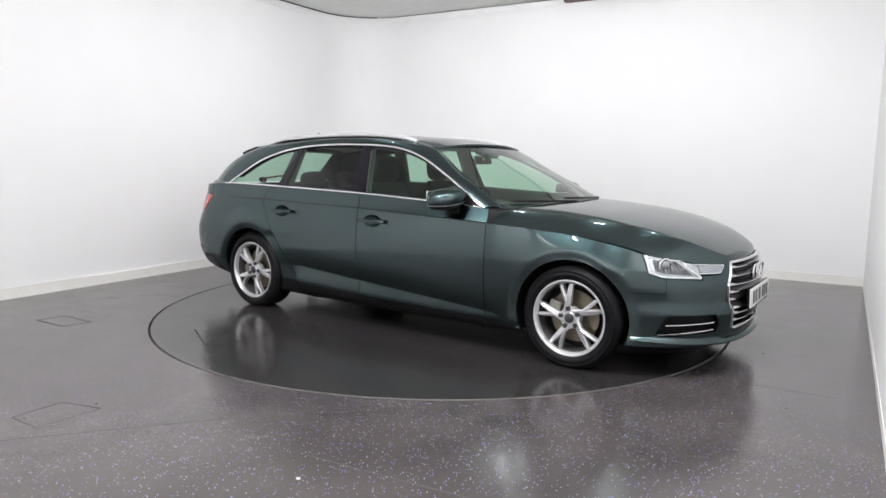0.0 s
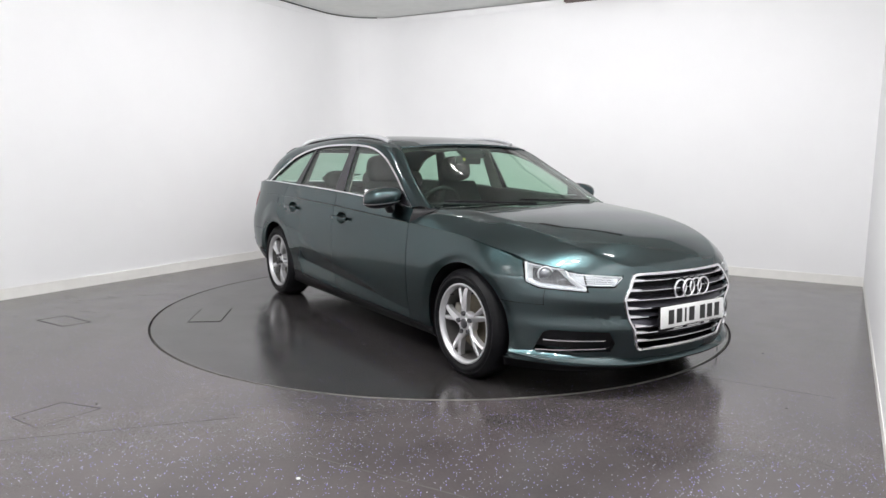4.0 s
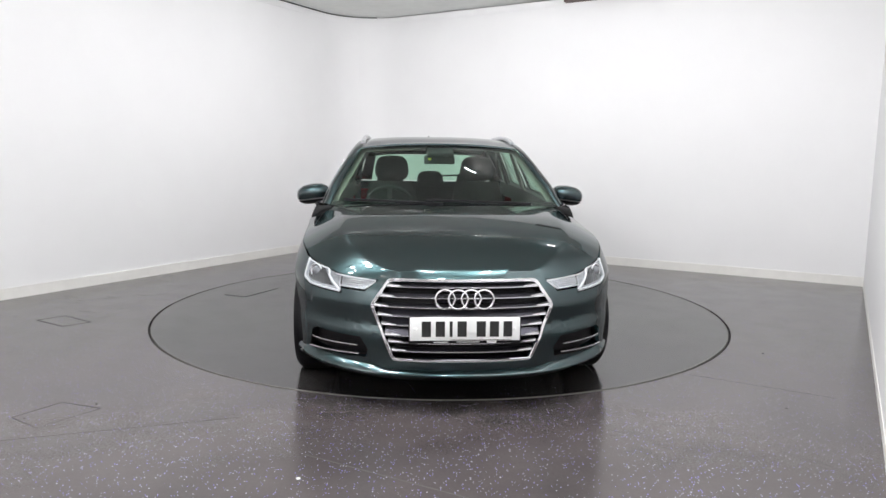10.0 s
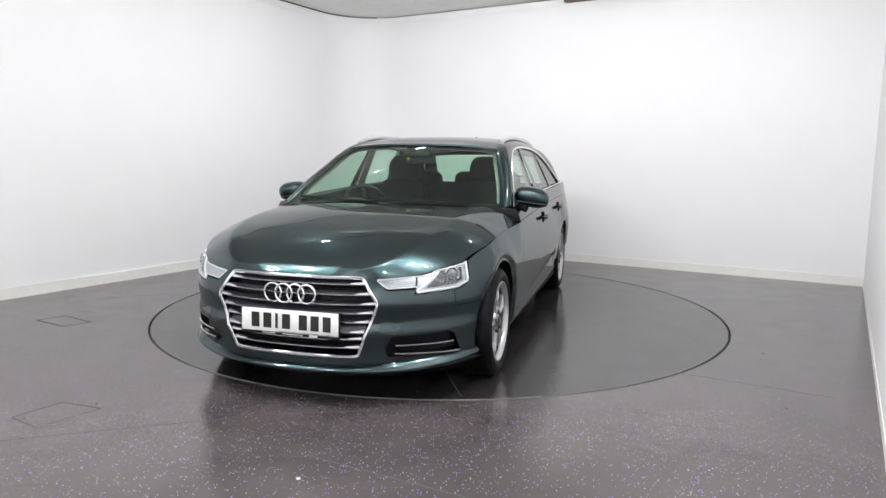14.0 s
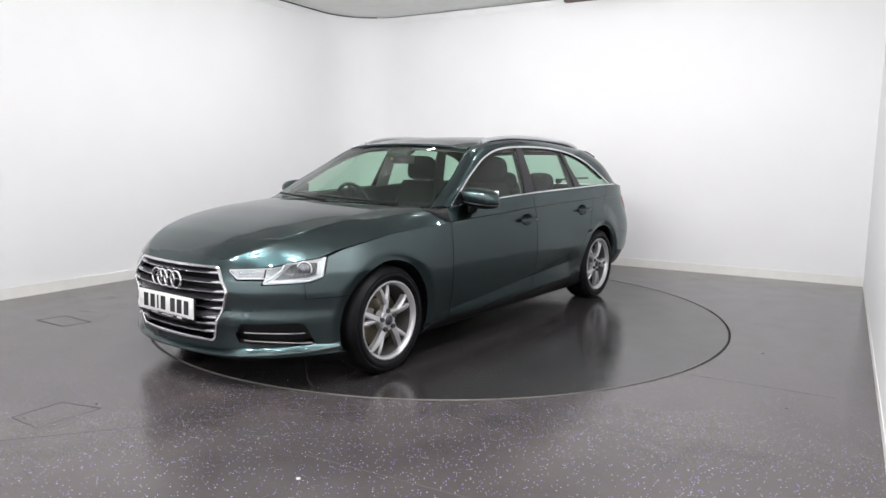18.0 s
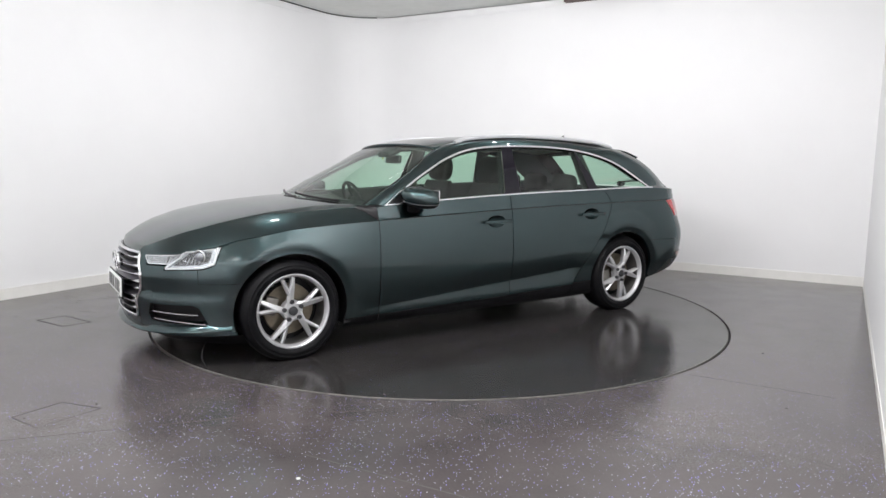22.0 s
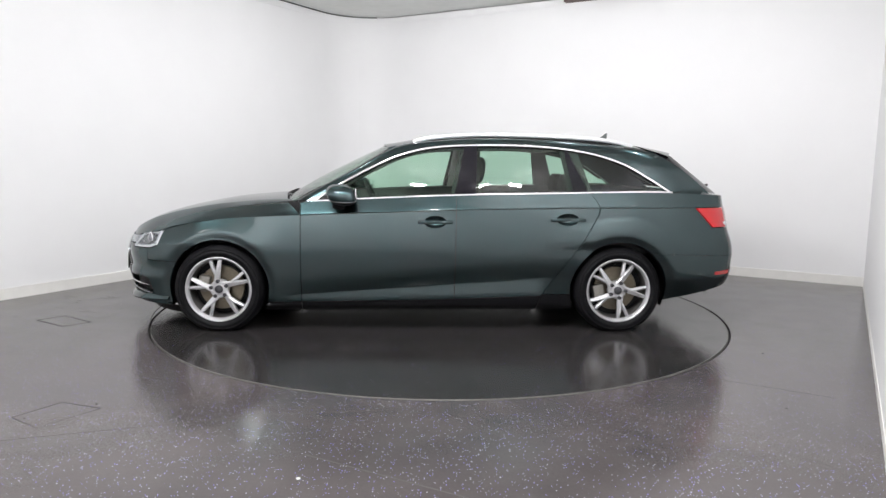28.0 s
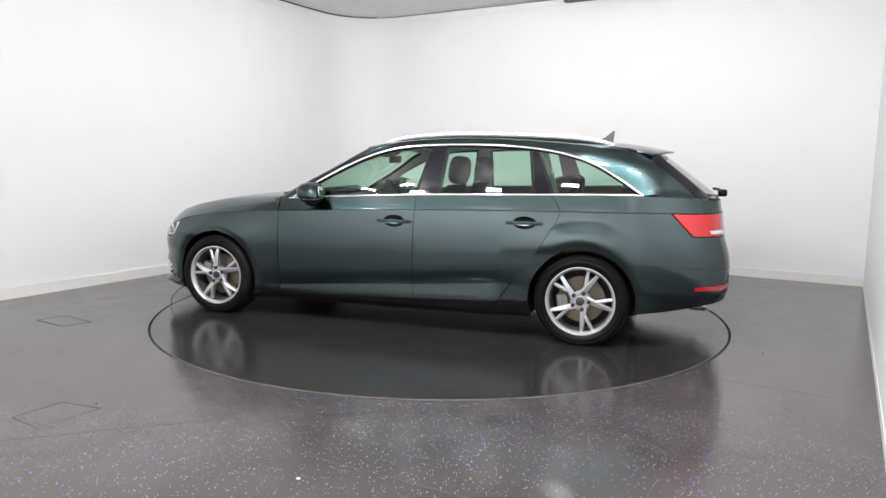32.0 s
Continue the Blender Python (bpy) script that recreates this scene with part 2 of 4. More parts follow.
def curve(points, n):
    """A smooth path of n points through the given ones (Catmull-Rom, by chord length)."""
    P = [Vector(p) for p in points]
    d = [0.0]
    for a, b in zip(P, P[1:]):
        d.append(d[-1] + (b - a).length)
    out = []
    for k in range(n):
        s = d[-1] * k / (n - 1)
        i = max(j for j in range(len(P) - 1) if d[j] <= s + 1e-9)
        f = (s - d[i]) / (d[i + 1] - d[i])
        m0 = (P[i + 1] - P[i - 1]) * ((d[i + 1] - d[i]) / (d[i + 1] - d[i - 1])) if i else P[1] - P[0]
        m1 = (P[i + 2] - P[i]) * ((d[i + 1] - d[i]) / (d[i + 2] - d[i])) if i + 2 < len(P) else P[-1] - P[-2]
        f2, f3 = f * f, f * f * f
        out.append(P[i] * (2 * f3 - 3 * f2 + 1) + m0 * (f3 - 2 * f2 + f) + P[i + 1] * (3 * f2 - 2 * f3) + m1 * (f3 - f2))
    return out


def table_fn(pairs):
    """A smooth function of one number through (at, value) pairs."""
    xs = [p[0] for p in pairs]
    ys = [p[1] for p in pairs]
    n = len(xs)
    sl = [(ys[i + 1] - ys[i]) / (xs[i + 1] - xs[i]) for i in range(n - 1)]
    ms = [sl[0]] + [0 if sl[i - 1] * sl[i] <= 0 else 2 * sl[i - 1] * sl[i] / (sl[i - 1] + sl[i]) for i in range(1, n - 1)] + [sl[-1]]

    def f(x):
        if x <= xs[0]:
            return ys[0]
        if x >= xs[-1]:
            return ys[-1]
        i = max(j for j in range(n - 1) if xs[j] <= x)
        h = xs[i + 1] - xs[i]
        t = (x - xs[i]) / h
        return ys[i] * (2 * t ** 3 - 3 * t * t + 1) + ms[i] * h * (t ** 3 - 2 * t * t + t) + ys[i + 1] * (3 * t * t - 2 * t ** 3) + ms[i + 1] * h * (t ** 3 - t * t)
    return f


# ---- the room ----
def wall_path(inset=0.0, n=14):
    """The walls' inner line in the room's axes, from the near left end round the rounded corner to the far right."""
    r = CORNER_R - inset
    cx, cy = X0 + CORNER_R, Y1 - CORNER_R
    pts = [(X0 + inset, Y0)]
    pts += [(cx - r * math.cos(a), cy + r * math.sin(a)) for a in [math.pi / 2 * k / n for k in range(n + 1)]]
    return pts + [(X1, Y1 - inset)]


def band_bm(inner, outer, z0, z1):
    bm = bmesh.new()
    loop = [[(*p, z0) for p in inner], [(*p, z1) for p in inner], [(*p, z1) for p in outer], [(*p, z0) for p in outer]]
    grid_bm([list(r) for r in zip(*(loop + [loop[0]]))], bm)
    return weld(bm, 1e-5)


def structure(name, bm, material, label, sharp=30):
    return thing(name, bm, material, label, "structure", ROOM, kind="structure", sharp=sharp)


inner, outer = wall_path(0.0), wall_path(-0.12)
k_mid = len(inner) // 2
structure("wall_west", band_bm(inner[:k_mid + 1], outer[:k_mid + 1], 0, H), M_WALL, "plain white painted wall with a rounded corner")
structure("wall_north", band_bm(inner[k_mid:], outer[k_mid:], 0, H), M_WALL, "plain white painted wall behind the turntable")
structure("wall_east", box_bm(X1, X1 + 0.12, Y0, Y1 + 0.12, 0, H), M_WALL, "plain white painted side wall")
structure("wall_south", box_bm(X0 - 0.12, X1 + 0.12, Y0 - 0.12, Y0, 0, H), M_WALL, "plain white painted wall behind the camera")
structure("ceiling", box_bm(X0 - 0.12, X1 + 0.12, Y0 - 0.12, Y1 + 0.12, H + 0.012, H + 0.15), M_CEIL, "matt pale grey ceiling")
SK = 0.014
structure("baseboard", band_bm(wall_path(SK), wall_path(0.001), 0, 0.095), M_SKIRT, "white painted skirting board")
structure("baseboard_1", box_bm(X1 - .005, X1 - 0.001, Y0, Y1 - SK, 0, 0.06), M_SKIRT, "white painted skirting board")
# a solid near-black band stands in for the shade above the west wall
structure("ceiling_gap_shade", band_bm(wall_path(0.010)[:12], wall_path(-.11)[:12], H + .0005, H + .0115), M_GAP_SHADE, "dark shadow gap between wall and ceiling")
structure("trim", band_bm(wall_path(0.006), wall_path(0.001), H - 0.075, H - 0.068), M_WALL, "thin white line of trim under the ceiling")

# floor with a round hole for the table
bm = bmesh.new()
ring = [(TABLE_R * math.cos(2 * math.pi * k / 128), TABLE_R * math.sin(2 * math.pi * k / 128)) for k in range(128)]
far = []
for x, y in ring:
    a = math.atan2(y, x) + radians(-ROOM_TURN)
    c, s = math.cos(a), math.sin(a)
    ks = [((X1 + .1 if c > 0 else X0 - .1) / c) if abs(c) > 1e-6 else 99, ((Y1 + .1 if s > 0 else Y0 - .1) / s) if abs(s) > 1e-6 else 99]
    k = min(ks)
    far.append((math.cos(a + radians(ROOM_TURN)) * k, math.sin(a + radians(ROOM_TURN)) * k))
grid_bm([[(*p, -0.03) for p in ring], [(*p, 0.0) for p in ring], [(*p, 0.0) for p in far]], bm, close=True)
FLOOR = thing("floor", bm, M_FLOOR, "dark grey speckled safety vinyl floor, scuffed", "floor", kind="structure")


def floor_line(name, p, q, w, material, z=.0006):
    """A thin straight line let into the floor from p to q."""
    d = Vector((q[0] - p[0], q[1] - p[1], 0))
    m = pose(p[0], p[1], 0, 0, 0, math.degrees(math.atan2(d.y, d.x)))
    part(name, box_bm(0, d.length, -w / 2, w / 2, .0001, z), material, FLOOR, "", m)


# two service hatches, cut into the vinyl, with dark lifting holes, and the joints of its sheets
H1 = [(-2.005, -2.517), (-1.882, -2.309), (-1.651, -2.389), (-1.819, -2.635)]
H2 = [(-3.0, -.60), (-2.875, -.45), (-2.58, -.64), (-2.715, -.78)]
for hatch, ws in ((H1, (.003, .002, .003, .003)), (H2, (.003, .003, .005, .007))):
    for k in range(4):
        floor_line("hatch_joint", hatch[k], hatch[(k + 1) % 4], ws[k] + .001, M_JOINT, .0011)
for (x, y), r in (((-1.70, -2.33), .006), ((-1.94, -2.525), .006), ((2.085, -1.307), .008), ((1.7455, -2.30), .007)):
    part("dark_hole", lathe_bm([(0, .0022), (r * .7, .002), (r, .0004)], 10, "z"), M_GAP_SHADE, FLOOR, "", pose(x, y, 0))
seam = [(-1.95, -2.80), (-.83, -2.45), (-.30, -2.38)]
for p, q in zip(seam, seam[1:]):
    floor_line("vinyl_seam", p, q, .004, M_SEAM)
floor_line("vinyl_seam", (-.555, -2.895), (.112, -3.253), .006, M_SEAM)
floor_line("vinyl_seam", (1.449, -1.761), (2.085, -2.142), .006, M_SEAM)
rng = random.Random(5)
for k in range(26):
    x, y, a = rng.uniform(-3.3, -2.5), rng.uniform(-.5, .5), rng.uniform(0, 3.1)
    n = rng.uniform(.03, .14)
    if math.hypot(x, y) > TABLE_R + .2 and (x * math.cos(radians(-ROOM_TURN)) - y * math.sin(radians(-ROOM_TURN))) > X0 + .1:
        floor_line("scuff", (x, y), (x + n * math.cos(a), y + n * math.sin(a) * .6), rng.uniform(.003, .009), M_SCUFF, .0006)
crumb = bmesh.new()
bmesh.ops.create_icosphere(crumb, subdivisions=2, radius=.007)
for v in crumb.verts:
    v.co = Vector((v.co.x * (1.2 + .3 * math.sin(v.co.y * 700)), v.co.y * .9, v.co.z * .7 + .0048))
thing("crumb", crumb, M_WHITE, "small white crumb of litter lying on the dark floor", "litter", pose(-.537, -3.12, 0))
structure("trim_1", box_bm(-.15, 1.3, Y1 - .10, Y1 - .003, 3.048, H + .005), M_BROWN, "dark brown edge of a ceiling panel above the wall")
structure("trim_2", box_bm(-.162, -.152, Y1 - .10, Y1 - .003, 3.046, H + .005), M_WALL, "white end strip beside the dark ceiling panel")

bm = bmesh.new()
bmesh.ops.create_circle(bm, cap_ends=True, segments=96, radius=TABLE_R + 0.05, matrix=pose(0, 0, -0.028))
thing("table_pit", bm, M_GAP_SHADE, "dark gap round the turntable", "floor", kind="structure")

TABLE = new("turntable")
tagged(TABLE, "round motorised turntable covered in dark vinyl, flush with the floor", "turntable")
bm = lathe_bm([(0.0, -0.025), (TABLE_R - 0.019, -0.025), (TABLE_R - 0.019, -0.001), (TABLE_R - 0.0195, 0.0), (1.1, 0.0), (0.0, 0.0)], 128, "z")
part("deck", bm, M_TABLE, TABLE)
bm = lathe_bm([(TABLE_R - .0185, -.024), (TABLE_R - .0165, -.024), (TABLE_R - .0165, -.0006), (TABLE_R - .0175, .0002), (TABLE_R - .0198, .0004), (TABLE_R - .0198, -.0008), (TABLE_R - .0185, -.001)], 128, "z", True)
part("rim_band", bm, M_EDGE, TABLE, "thin worn metal edge band")
# a small hatch let into the deck, its frame a dark slot
hm = pose(-.69, -1.685, 0, 0, 0, -27.5)
part("hatch", box_bm(-.115, .115, -.225, .225, 0.0012, 0.0035, .001, 1), M_TABLE, TABLE, "vinyl-covered hatch lid", hm @ pose(0, 0, 0, 0, 0, 90))
for x0, x1, y0, y1 in ((-.228, .228, -.121, -.116), (.224, .229, -.121, .121), (-.228, .228, .116, .119), (-.228, -.225, -.121, .121)):
    part("hatch_slot", box_bm(x0, x1, y0, y1, .0005, .0012), M_GAP_SHADE, TABLE, "", hm)


def flood_or_fill(x, y, tilt, turn, share):
    """An oblong LED flood, inferred or added as fill, on a short ceiling stem, its light just before its face."""
    root = new("flood_or_fill_lamp")
    tagged(root, "white oblong LED flood lamp hung under the ceiling, switched on", "ceiling light", "ceiling lights")
    head = pose(0, 0, -0.13, 0, 0, turn) @ pose(0, 0, 0, tilt, 0, 0)
    part("housing", box_bm(-.105, .105, -.05, .05, 0.0, 0.045, 0.008, 2), M_WHITE, root, "", head)
    part("diffuser", box_bm(-.09, .09, -.036, .036, -0.004, -0.0005), M_LED, root, "", head)
    part("stem", box_bm(-.02, .02, -.012, .012, -0.10, 0.0, .003, 1), M_WHITE, root)
    part("ceiling_plate", lathe_bm([(0, -.012), (.045, -.012), (.05, 0), (0, 0)], 24, "z"), M_WHITE, root)
    root.matrix_basis = ROOM @ pose(x, y, H + 0.012)
    la = bpy.data.lights.new("flood_or_fill_light", "AREA")
    la.shape, la.size, la.size_y, la.energy, la.color = "RECTANGLE", 0.17, 0.065, LAMP_W * share, (1, 0.99, 1.0)
    lo = new("flood_or_fill_light", la)
    lo.matrix_basis = ROOM @ pose(x, y, H + 0.012) @ head @ pose(0, 0, -0.012)


for lamp_row in PANELS:
    flood_or_fill(*lamp_row)

# ---- the car: forward +x, left +y, its middle between the wheels at the origin ----
CAR = new("estate_car")
tagged(CAR, "dark metallic green estate car with chrome trim and silver alloy wheels", "car")
HUBX, HUBZ, TYRE_R, ARCH_R = 1.41, 0.303, 0.312, 0.350

z_bottom = table_fn([(-2.34, .335), (-2.2, .306), (-2.0, .252), (-1.80, .212), (-1.75, .205), (-1.2, .165), (-.8, .158), (.8, .150), (1.2, .15), (1.7, .19), (2.0, .180), (2.15, .168), (2.3, .165)])
z_mid = table_fn([(-2.3, .55), (-1.7, .57), (-1.0, .54), (0, .50), (1.0, .5), (1.6, .515), (2.3, .52)])
z_shoulder = table_fn([(-2.3, .893), (-1.90, .892), (-1.2, .886), (-.29, .868), (.18, .851), (.84, .826), (1.34, .797), (1.6, .762), (1.75, .733), (1.83, .706), (1.95, .682), (2.05, .656), (2.11, .643), (2.14, .645), (2.18, .650), (2.3, .652)])
z_belt = table_fn([(-2.35, .965), (-2.1, .985), (-1.70, 1.0), (-1.01, .986), (-.294, .968), (.18, .948), (.752, .917), (.95, .905)])
prof_side = table_fn([(.15, -.082), (.18, -.050), (.215, -.034), (.245, -.025), (.27, -.0215), (.32, -.0165), (.38, -.0098), (.44, -.0045), (.50, -.0012), (.56, 0), (.60, -.0005), (.66, -.0034), (.72, -.0084), (.78, -.0155), (.84, -.0245), (.90, -.0365)])
end_front = table_fn([(.15, 2.17), (.18, 2.208), (.21, 2.224), (.24, 2.229), (.30, 2.241), (.36, 2.257), (.385, 2.262), (.422, 2.244), (.46, 2.250), (.52, 2.263), (.57, 2.252), (.62, 2.23), (.66, 2.208), (.72, 2.175), (.90, 2.09)])
end_rear = table_fn([(.15, 2.22), (.27, 2.30), (.35, 2.335), (.40, 2.342), (.53, 2.342), (.60, 2.335), (.74, 2.30), (.90, 2.28), (.96, 2.255)])
N_F, N_R, NOSE_X = 2.25, 6.0, 1.40
n_rear = table_fn([(.15, 5), (.40, 6.3), (.62, 7), (.80, 6.2), (.90, 5.8)])
W = 0.905
sill_cut = table_fn([(-1.06, .272), (-.87, .265), (-.02, .233), (.97, .214), (1.05, .21)])


def ease(k):
    k = max(0.0, min(1.0, k))
    return k * k * (3 - 2 * k)


def valley(x):
    """Height of the crease that tops the scoop along the foot of the doors."""
    return max(.22, min(.40, .255 + .075 * (1.03 - x)))


def scoop(x, z):
    """How far the foot of the doors is drawn in: most at the crease, running out to the sill below it."""
    k = ease((1.0 - x) / .16) * ease((x + .97) / .17)
    zv, ze = valley(x), sill_cut(x)
    if not k or z <= ze or zv <= ze + .005:
        return 0.0
    deep = .18 * (zv - ze) * k
    return -deep * ((z - ze) / (zv - ze) if z < zv else max(0.0, 1 - (z - zv) / .14) ** 2)


def flare(x, z):
    """The wheel arches' rolled brow: it swells towards the arch and turns in again along a flat lip."""
    f = 0.0
    for c in (HUBX, -HUBX):
        d = math.hypot(x - c, z - HUBZ) - ARCH_R
        if d < .17 and z > .2:
            f += (.006 if c > 0 else .017) * ease((.22 - d) / .17) * ease((.42 - abs(x - c)) / .32) * ease((z - HUBZ) / .12) - .019 * ease((.060 - max(d, 0.0)) / .07)
    return f


def half_width(x, z):
    ends = max(0.0, (abs(x) - 1.2) / 1.1)
    low = max(0.0, min(1.0, (.62 - z) / .10)) * max(0.0, min(1.0, (x - 1.0) / .6))
    p = prof_side(z) * (1 - (.5 if x > 0 else .15) * min(1, ends)) * (1 - low) + (-.012 * max(0, (-x - 1.5))) - .30 * max(0.0, z - .62) * max(0.0, min(1.0, (x - .9) / .6))
    tuck = -.32 * max(0.0, .385 - z) * ease((-x - 1.70) / .12)
    return W + p + flare(x, z) + scoop(x, z) + tuck


def ring_point(kind, val, z):
    """A point of the lower body at height z. kind f: round the front, r: round the rear (val: 0 at the middle of the end, 1 at the side), s: the side at x = val."""
    if kind == "s":
        return Vector((val, half_width(val, z), z))
    a = val * math.pi / 2
    n = N_F if kind == "f" else n_rear(z)
    cx, sy = max(0.0, math.cos(a)) ** (2 / n), max(0.0, math.sin(a)) ** (2 / n)
    x = NOSE_X + (end_front(z) - NOSE_X) * cx if kind == "f" else -(.9 + (end_rear(z) - .9) * cx)
    return Vector((x, half_width(x, z) * sy, z))


def side_y(x, z):
    """Half the body's width at x, z, the rounded ends included."""
    if x > NOSE_X:
        k = min(1.0, (x - NOSE_X) / (end_front(z) - NOSE_X))
        return half_width(x, z) * (1 - k ** N_F) ** (1 / N_F)
    if x < -.9:
        k = min(1.0, (-x - .9) / (end_rear(z) - .9))
        return half_width(x, z) * (1 - k ** n_rear(z)) ** (1 / n_rear(z))
    return half_width(x, z)


def front_x(y, z):
    """Where the nose's surface lies at y, z."""
    k = min(1.0, abs(y) / half_width(2.0, z))
    return NOSE_X + (end_front(z) - NOSE_X) * (1 - k ** N_F) ** (1 / N_F)


def rear_x(y, z):
    k = min(1.0, abs(y) / half_width(-2.0, z))
    return -(.9 + (end_rear(z) - .9) * (1 - k ** n_rear(z)) ** (1 / n_rear(z)))


def val_of(p):
    """How far round the nose or tail a point lies: 0 at the middle, 1 at the side."""
    end, n, x0 = (end_front(p.z), N_F, NOSE_X) if p.x > 0 else (end_rear(p.z), n_rear(p.z), .9)
    kx = max(0.0, (abs(p.x) - x0) / (end - x0))
    ky = abs(p.y) / half_width(p.x, p.z)
    return math.atan2(ky ** (n / 2), kx ** (n / 2)) / (math.pi / 2)


def even_vals(kind, step):
    """Values from 0 to 1 round an end, evenly spaced along it."""
    pts = [ring_point(kind, k / 600, .5) for k in range(601)]
    out, d = [0.0], 0.0
    for k in range(600):
        d += (pts[k + 1] - pts[k]).length
        if d >= step:
            out.append((k + 1) / 600)
            d = 0.0
    return [v for v in out if v < .997]


def columns():
    return [("f", v) for v in even_vals("f", .018)] + [("s", NOSE_X - .0165 * k) for k in range(139)] + [("r", v) for v in reversed(even_vals("r", .02))]


def rows_at(x):
    zb, zm, zs = z_bottom(x), z_mid(x), z_shoulder(x)
    zv = max(zb + .05, min(zm - .12, valley(x)))
    return [zb + (zv - zb) * t for t in (0, .12, .25, .38, .50, .62, .74, .85, .94, 1)] + \
           [zv + (zm - zv) * t for t in (.03, .08, .15, .23, .32, .41, .50, .59, .68, .77, .86, .94, 1)] + \
           [zm + (zs - zm) * t for t in [k / 20 for k in range(1, 21)]]


def belt_point(s):
    """The foot of the windows above a point of the shoulder."""
    if s.x > -.9:
        return Vector((s.x, .847, z_belt(s.x)))
    k = min(1.0, (-s.x - .9) / (end_rear(s.z) - .9))
    x = -(.9 + k * (2.265 - .9))
    y = .847 * (1 - k ** N_R) ** (1 / N_R) if k < 1 else 0
    return Vector((x, min(y, s.y), z_belt(x)))


def belt_blend(s, t):
    b = belt_point(s)
    p = s.lerp(b, t)
    w = {0: 0, .03: .16, .07: .13, .14: .22, .45: .52, 1: 1}[t]
    p.x, p.y = s.x + (b.x - s.x) * w, s.y + (b.y - s.y) * w
    return p


def body_cells():
    """The left half of the lower body, up to the windows, as four-cornered cells."""
    cols = columns()
    sheet = []
    for kind, val in cols:
        x = ring_point(kind, val, .6).x
        sheet.append([ring_point(kind, val, z) for z in rows_at(x)])
    cells = []
    for i in range(len(sheet) - 1):
        a, b = sheet[i], sheet[i + 1]
        for j in range(len(a) - 1):
            cells.append([a[j], b[j], b[j + 1], a[j + 1]])
        if a[-1].x < .845:
            for u, v in ((0, .03), (.03, .07), (.07, .14), (.14, .45), (.45, 1)):
                cells.append([belt_blend(a[-1], u), belt_blend(b[-1], u), belt_blend(b[-1], v), belt_blend(a[-1], v)])
    return cells


def clip(poly, f, off):
    """The part of a polygon where f > off."""
    vals = [f(p) - off for p in poly]
    if min(vals) >= 0:
        return poly
    if max(vals) <= 0:
        return None
    out = []
    for k, p in enumerate(poly):
        q, a, b = poly[(k + 1) % len(poly)], vals[k], vals[(k + 1) % len(poly)]
        if a >= 0:
            out.append(p)
        if a * b < 0:
            out.append(p.lerp(q, a / (a - b)))
    return out if len(out) >= 3 else None


def split(polys, f, gap=.0022):
    """Cuts cells along f = 0 with a gap; the ones where f > 0 first."""
    hi = [q for q in (clip(p, f, gap) for p in polys) if q]
    lo = [q for q in (clip(p, lambda v: -f(v), gap) for p in polys) if q]
    return hi, lo


def carve(polys, fs, gap=.0022):
    """Cells inside all of fs > 0, drawn in by twice the gap, and those outside, in one piece."""
    outside = []
    for f in fs:
        outside += [q for q in (clip(p, lambda v: -f(v), 0) for p in polys) if q]
        polys = [q for q in (clip(p, f, 0) for p in polys) if q]
    for f in fs:
        polys = [q for q in (clip(p, f, gap * 2) for p in polys) if q]
    return polys, outside


def half_planes(corners, to2d):
    """Edge functions of a convex outline given as (a, b) pairs that run anticlockwise or clockwise."""
    area = sum(p[0] * q[1] - q[0] * p[1] for p, q in zip(corners, corners[1:] + corners[:1]))
    sg = 1 if area > 0 else -1
    fs = []
    for p, q in zip(corners, corners[1:] + corners[:1]):
        d = math.hypot(q[0] - p[0], q[1] - p[1])

        def f(v, p=p, q=q, d=d):
            a, b = to2d(v)
            return sg * ((q[0] - p[0]) * (b - p[1]) - (q[1] - p[1]) * (a - p[0])) / d
        fs.append(f)
    return fs


def nose2d(p):
    return (val_of(p) * 1.25 if p.x > 0 else -1.0, p.z)


def tail2d(p):
    return (val_of(p) * 1.25 if p.x < 0 else -1.0, p.z)


def yz(p):
    return (p.y if p.x > 1.6 else 9.0, p.z)


def nv(x, y, z):
    return nose2d(Vector((x, y, z)))


# outlines on the nose: the lamp (two convex pieces), the grille and the side inlet
LAMP_A = [nv(1.80, .79, .712), nv(1.845, .797, .602), nv(1.90, .765, .577), nv(2.088, .588, .565), nv(2.055, .60, .70), nv(1.95, .70, .74)]
LAMP_B = [nv(2.01, .64, .70), nv(2.06, .61, .590), nv(2.150, .468, .586), nv(2.154, .41, .642), nv(2.15, .41, .67)]
GRILLE = [(0, .648), (.355, .648), (.438, .528), (.335, .262), (0, .258)]
INLET = [nv(1.93, .745, .352), nv(1.885, .775, .245), nv(2.165, .485, .256), nv(2.175, .47, .30), nv(2.154, .497, .361), nv(1.96, .72, .368)]
TAIL = [(-1.948, .898), (-2.085, .752), (-2.30, .748), (-2.30, .898)]
rear_cut = table_fn([(.2, -.83), (.281, -.865), (.42, -.965), (.566, -1.078), (.75, -1.195), (.887, -1.258), (.94, -1.235), (.986, -1.195)])


HANDLES = ((-.098, .786), (-1.030, .808))


def cup_edges(hx, hz, a=.0783, b=.043):
    ring_ = [(hx + a * math.cos(2 * math.pi * k / 18), hz + b * math.sin(2 * math.pi * k / 18)) for k in range(18)]
    return half_planes(ring_, lambda p: (p.x, p.z))


def arch_f(p):
    if p.y < .5:
        return 1.0
    return min(math.hypot(p.x - c, p.z - HUBZ) - ARCH_R for c in (HUBX, -HUBX))


def mid_of(cell):
    return sum(cell, Vector()) / len(cell)


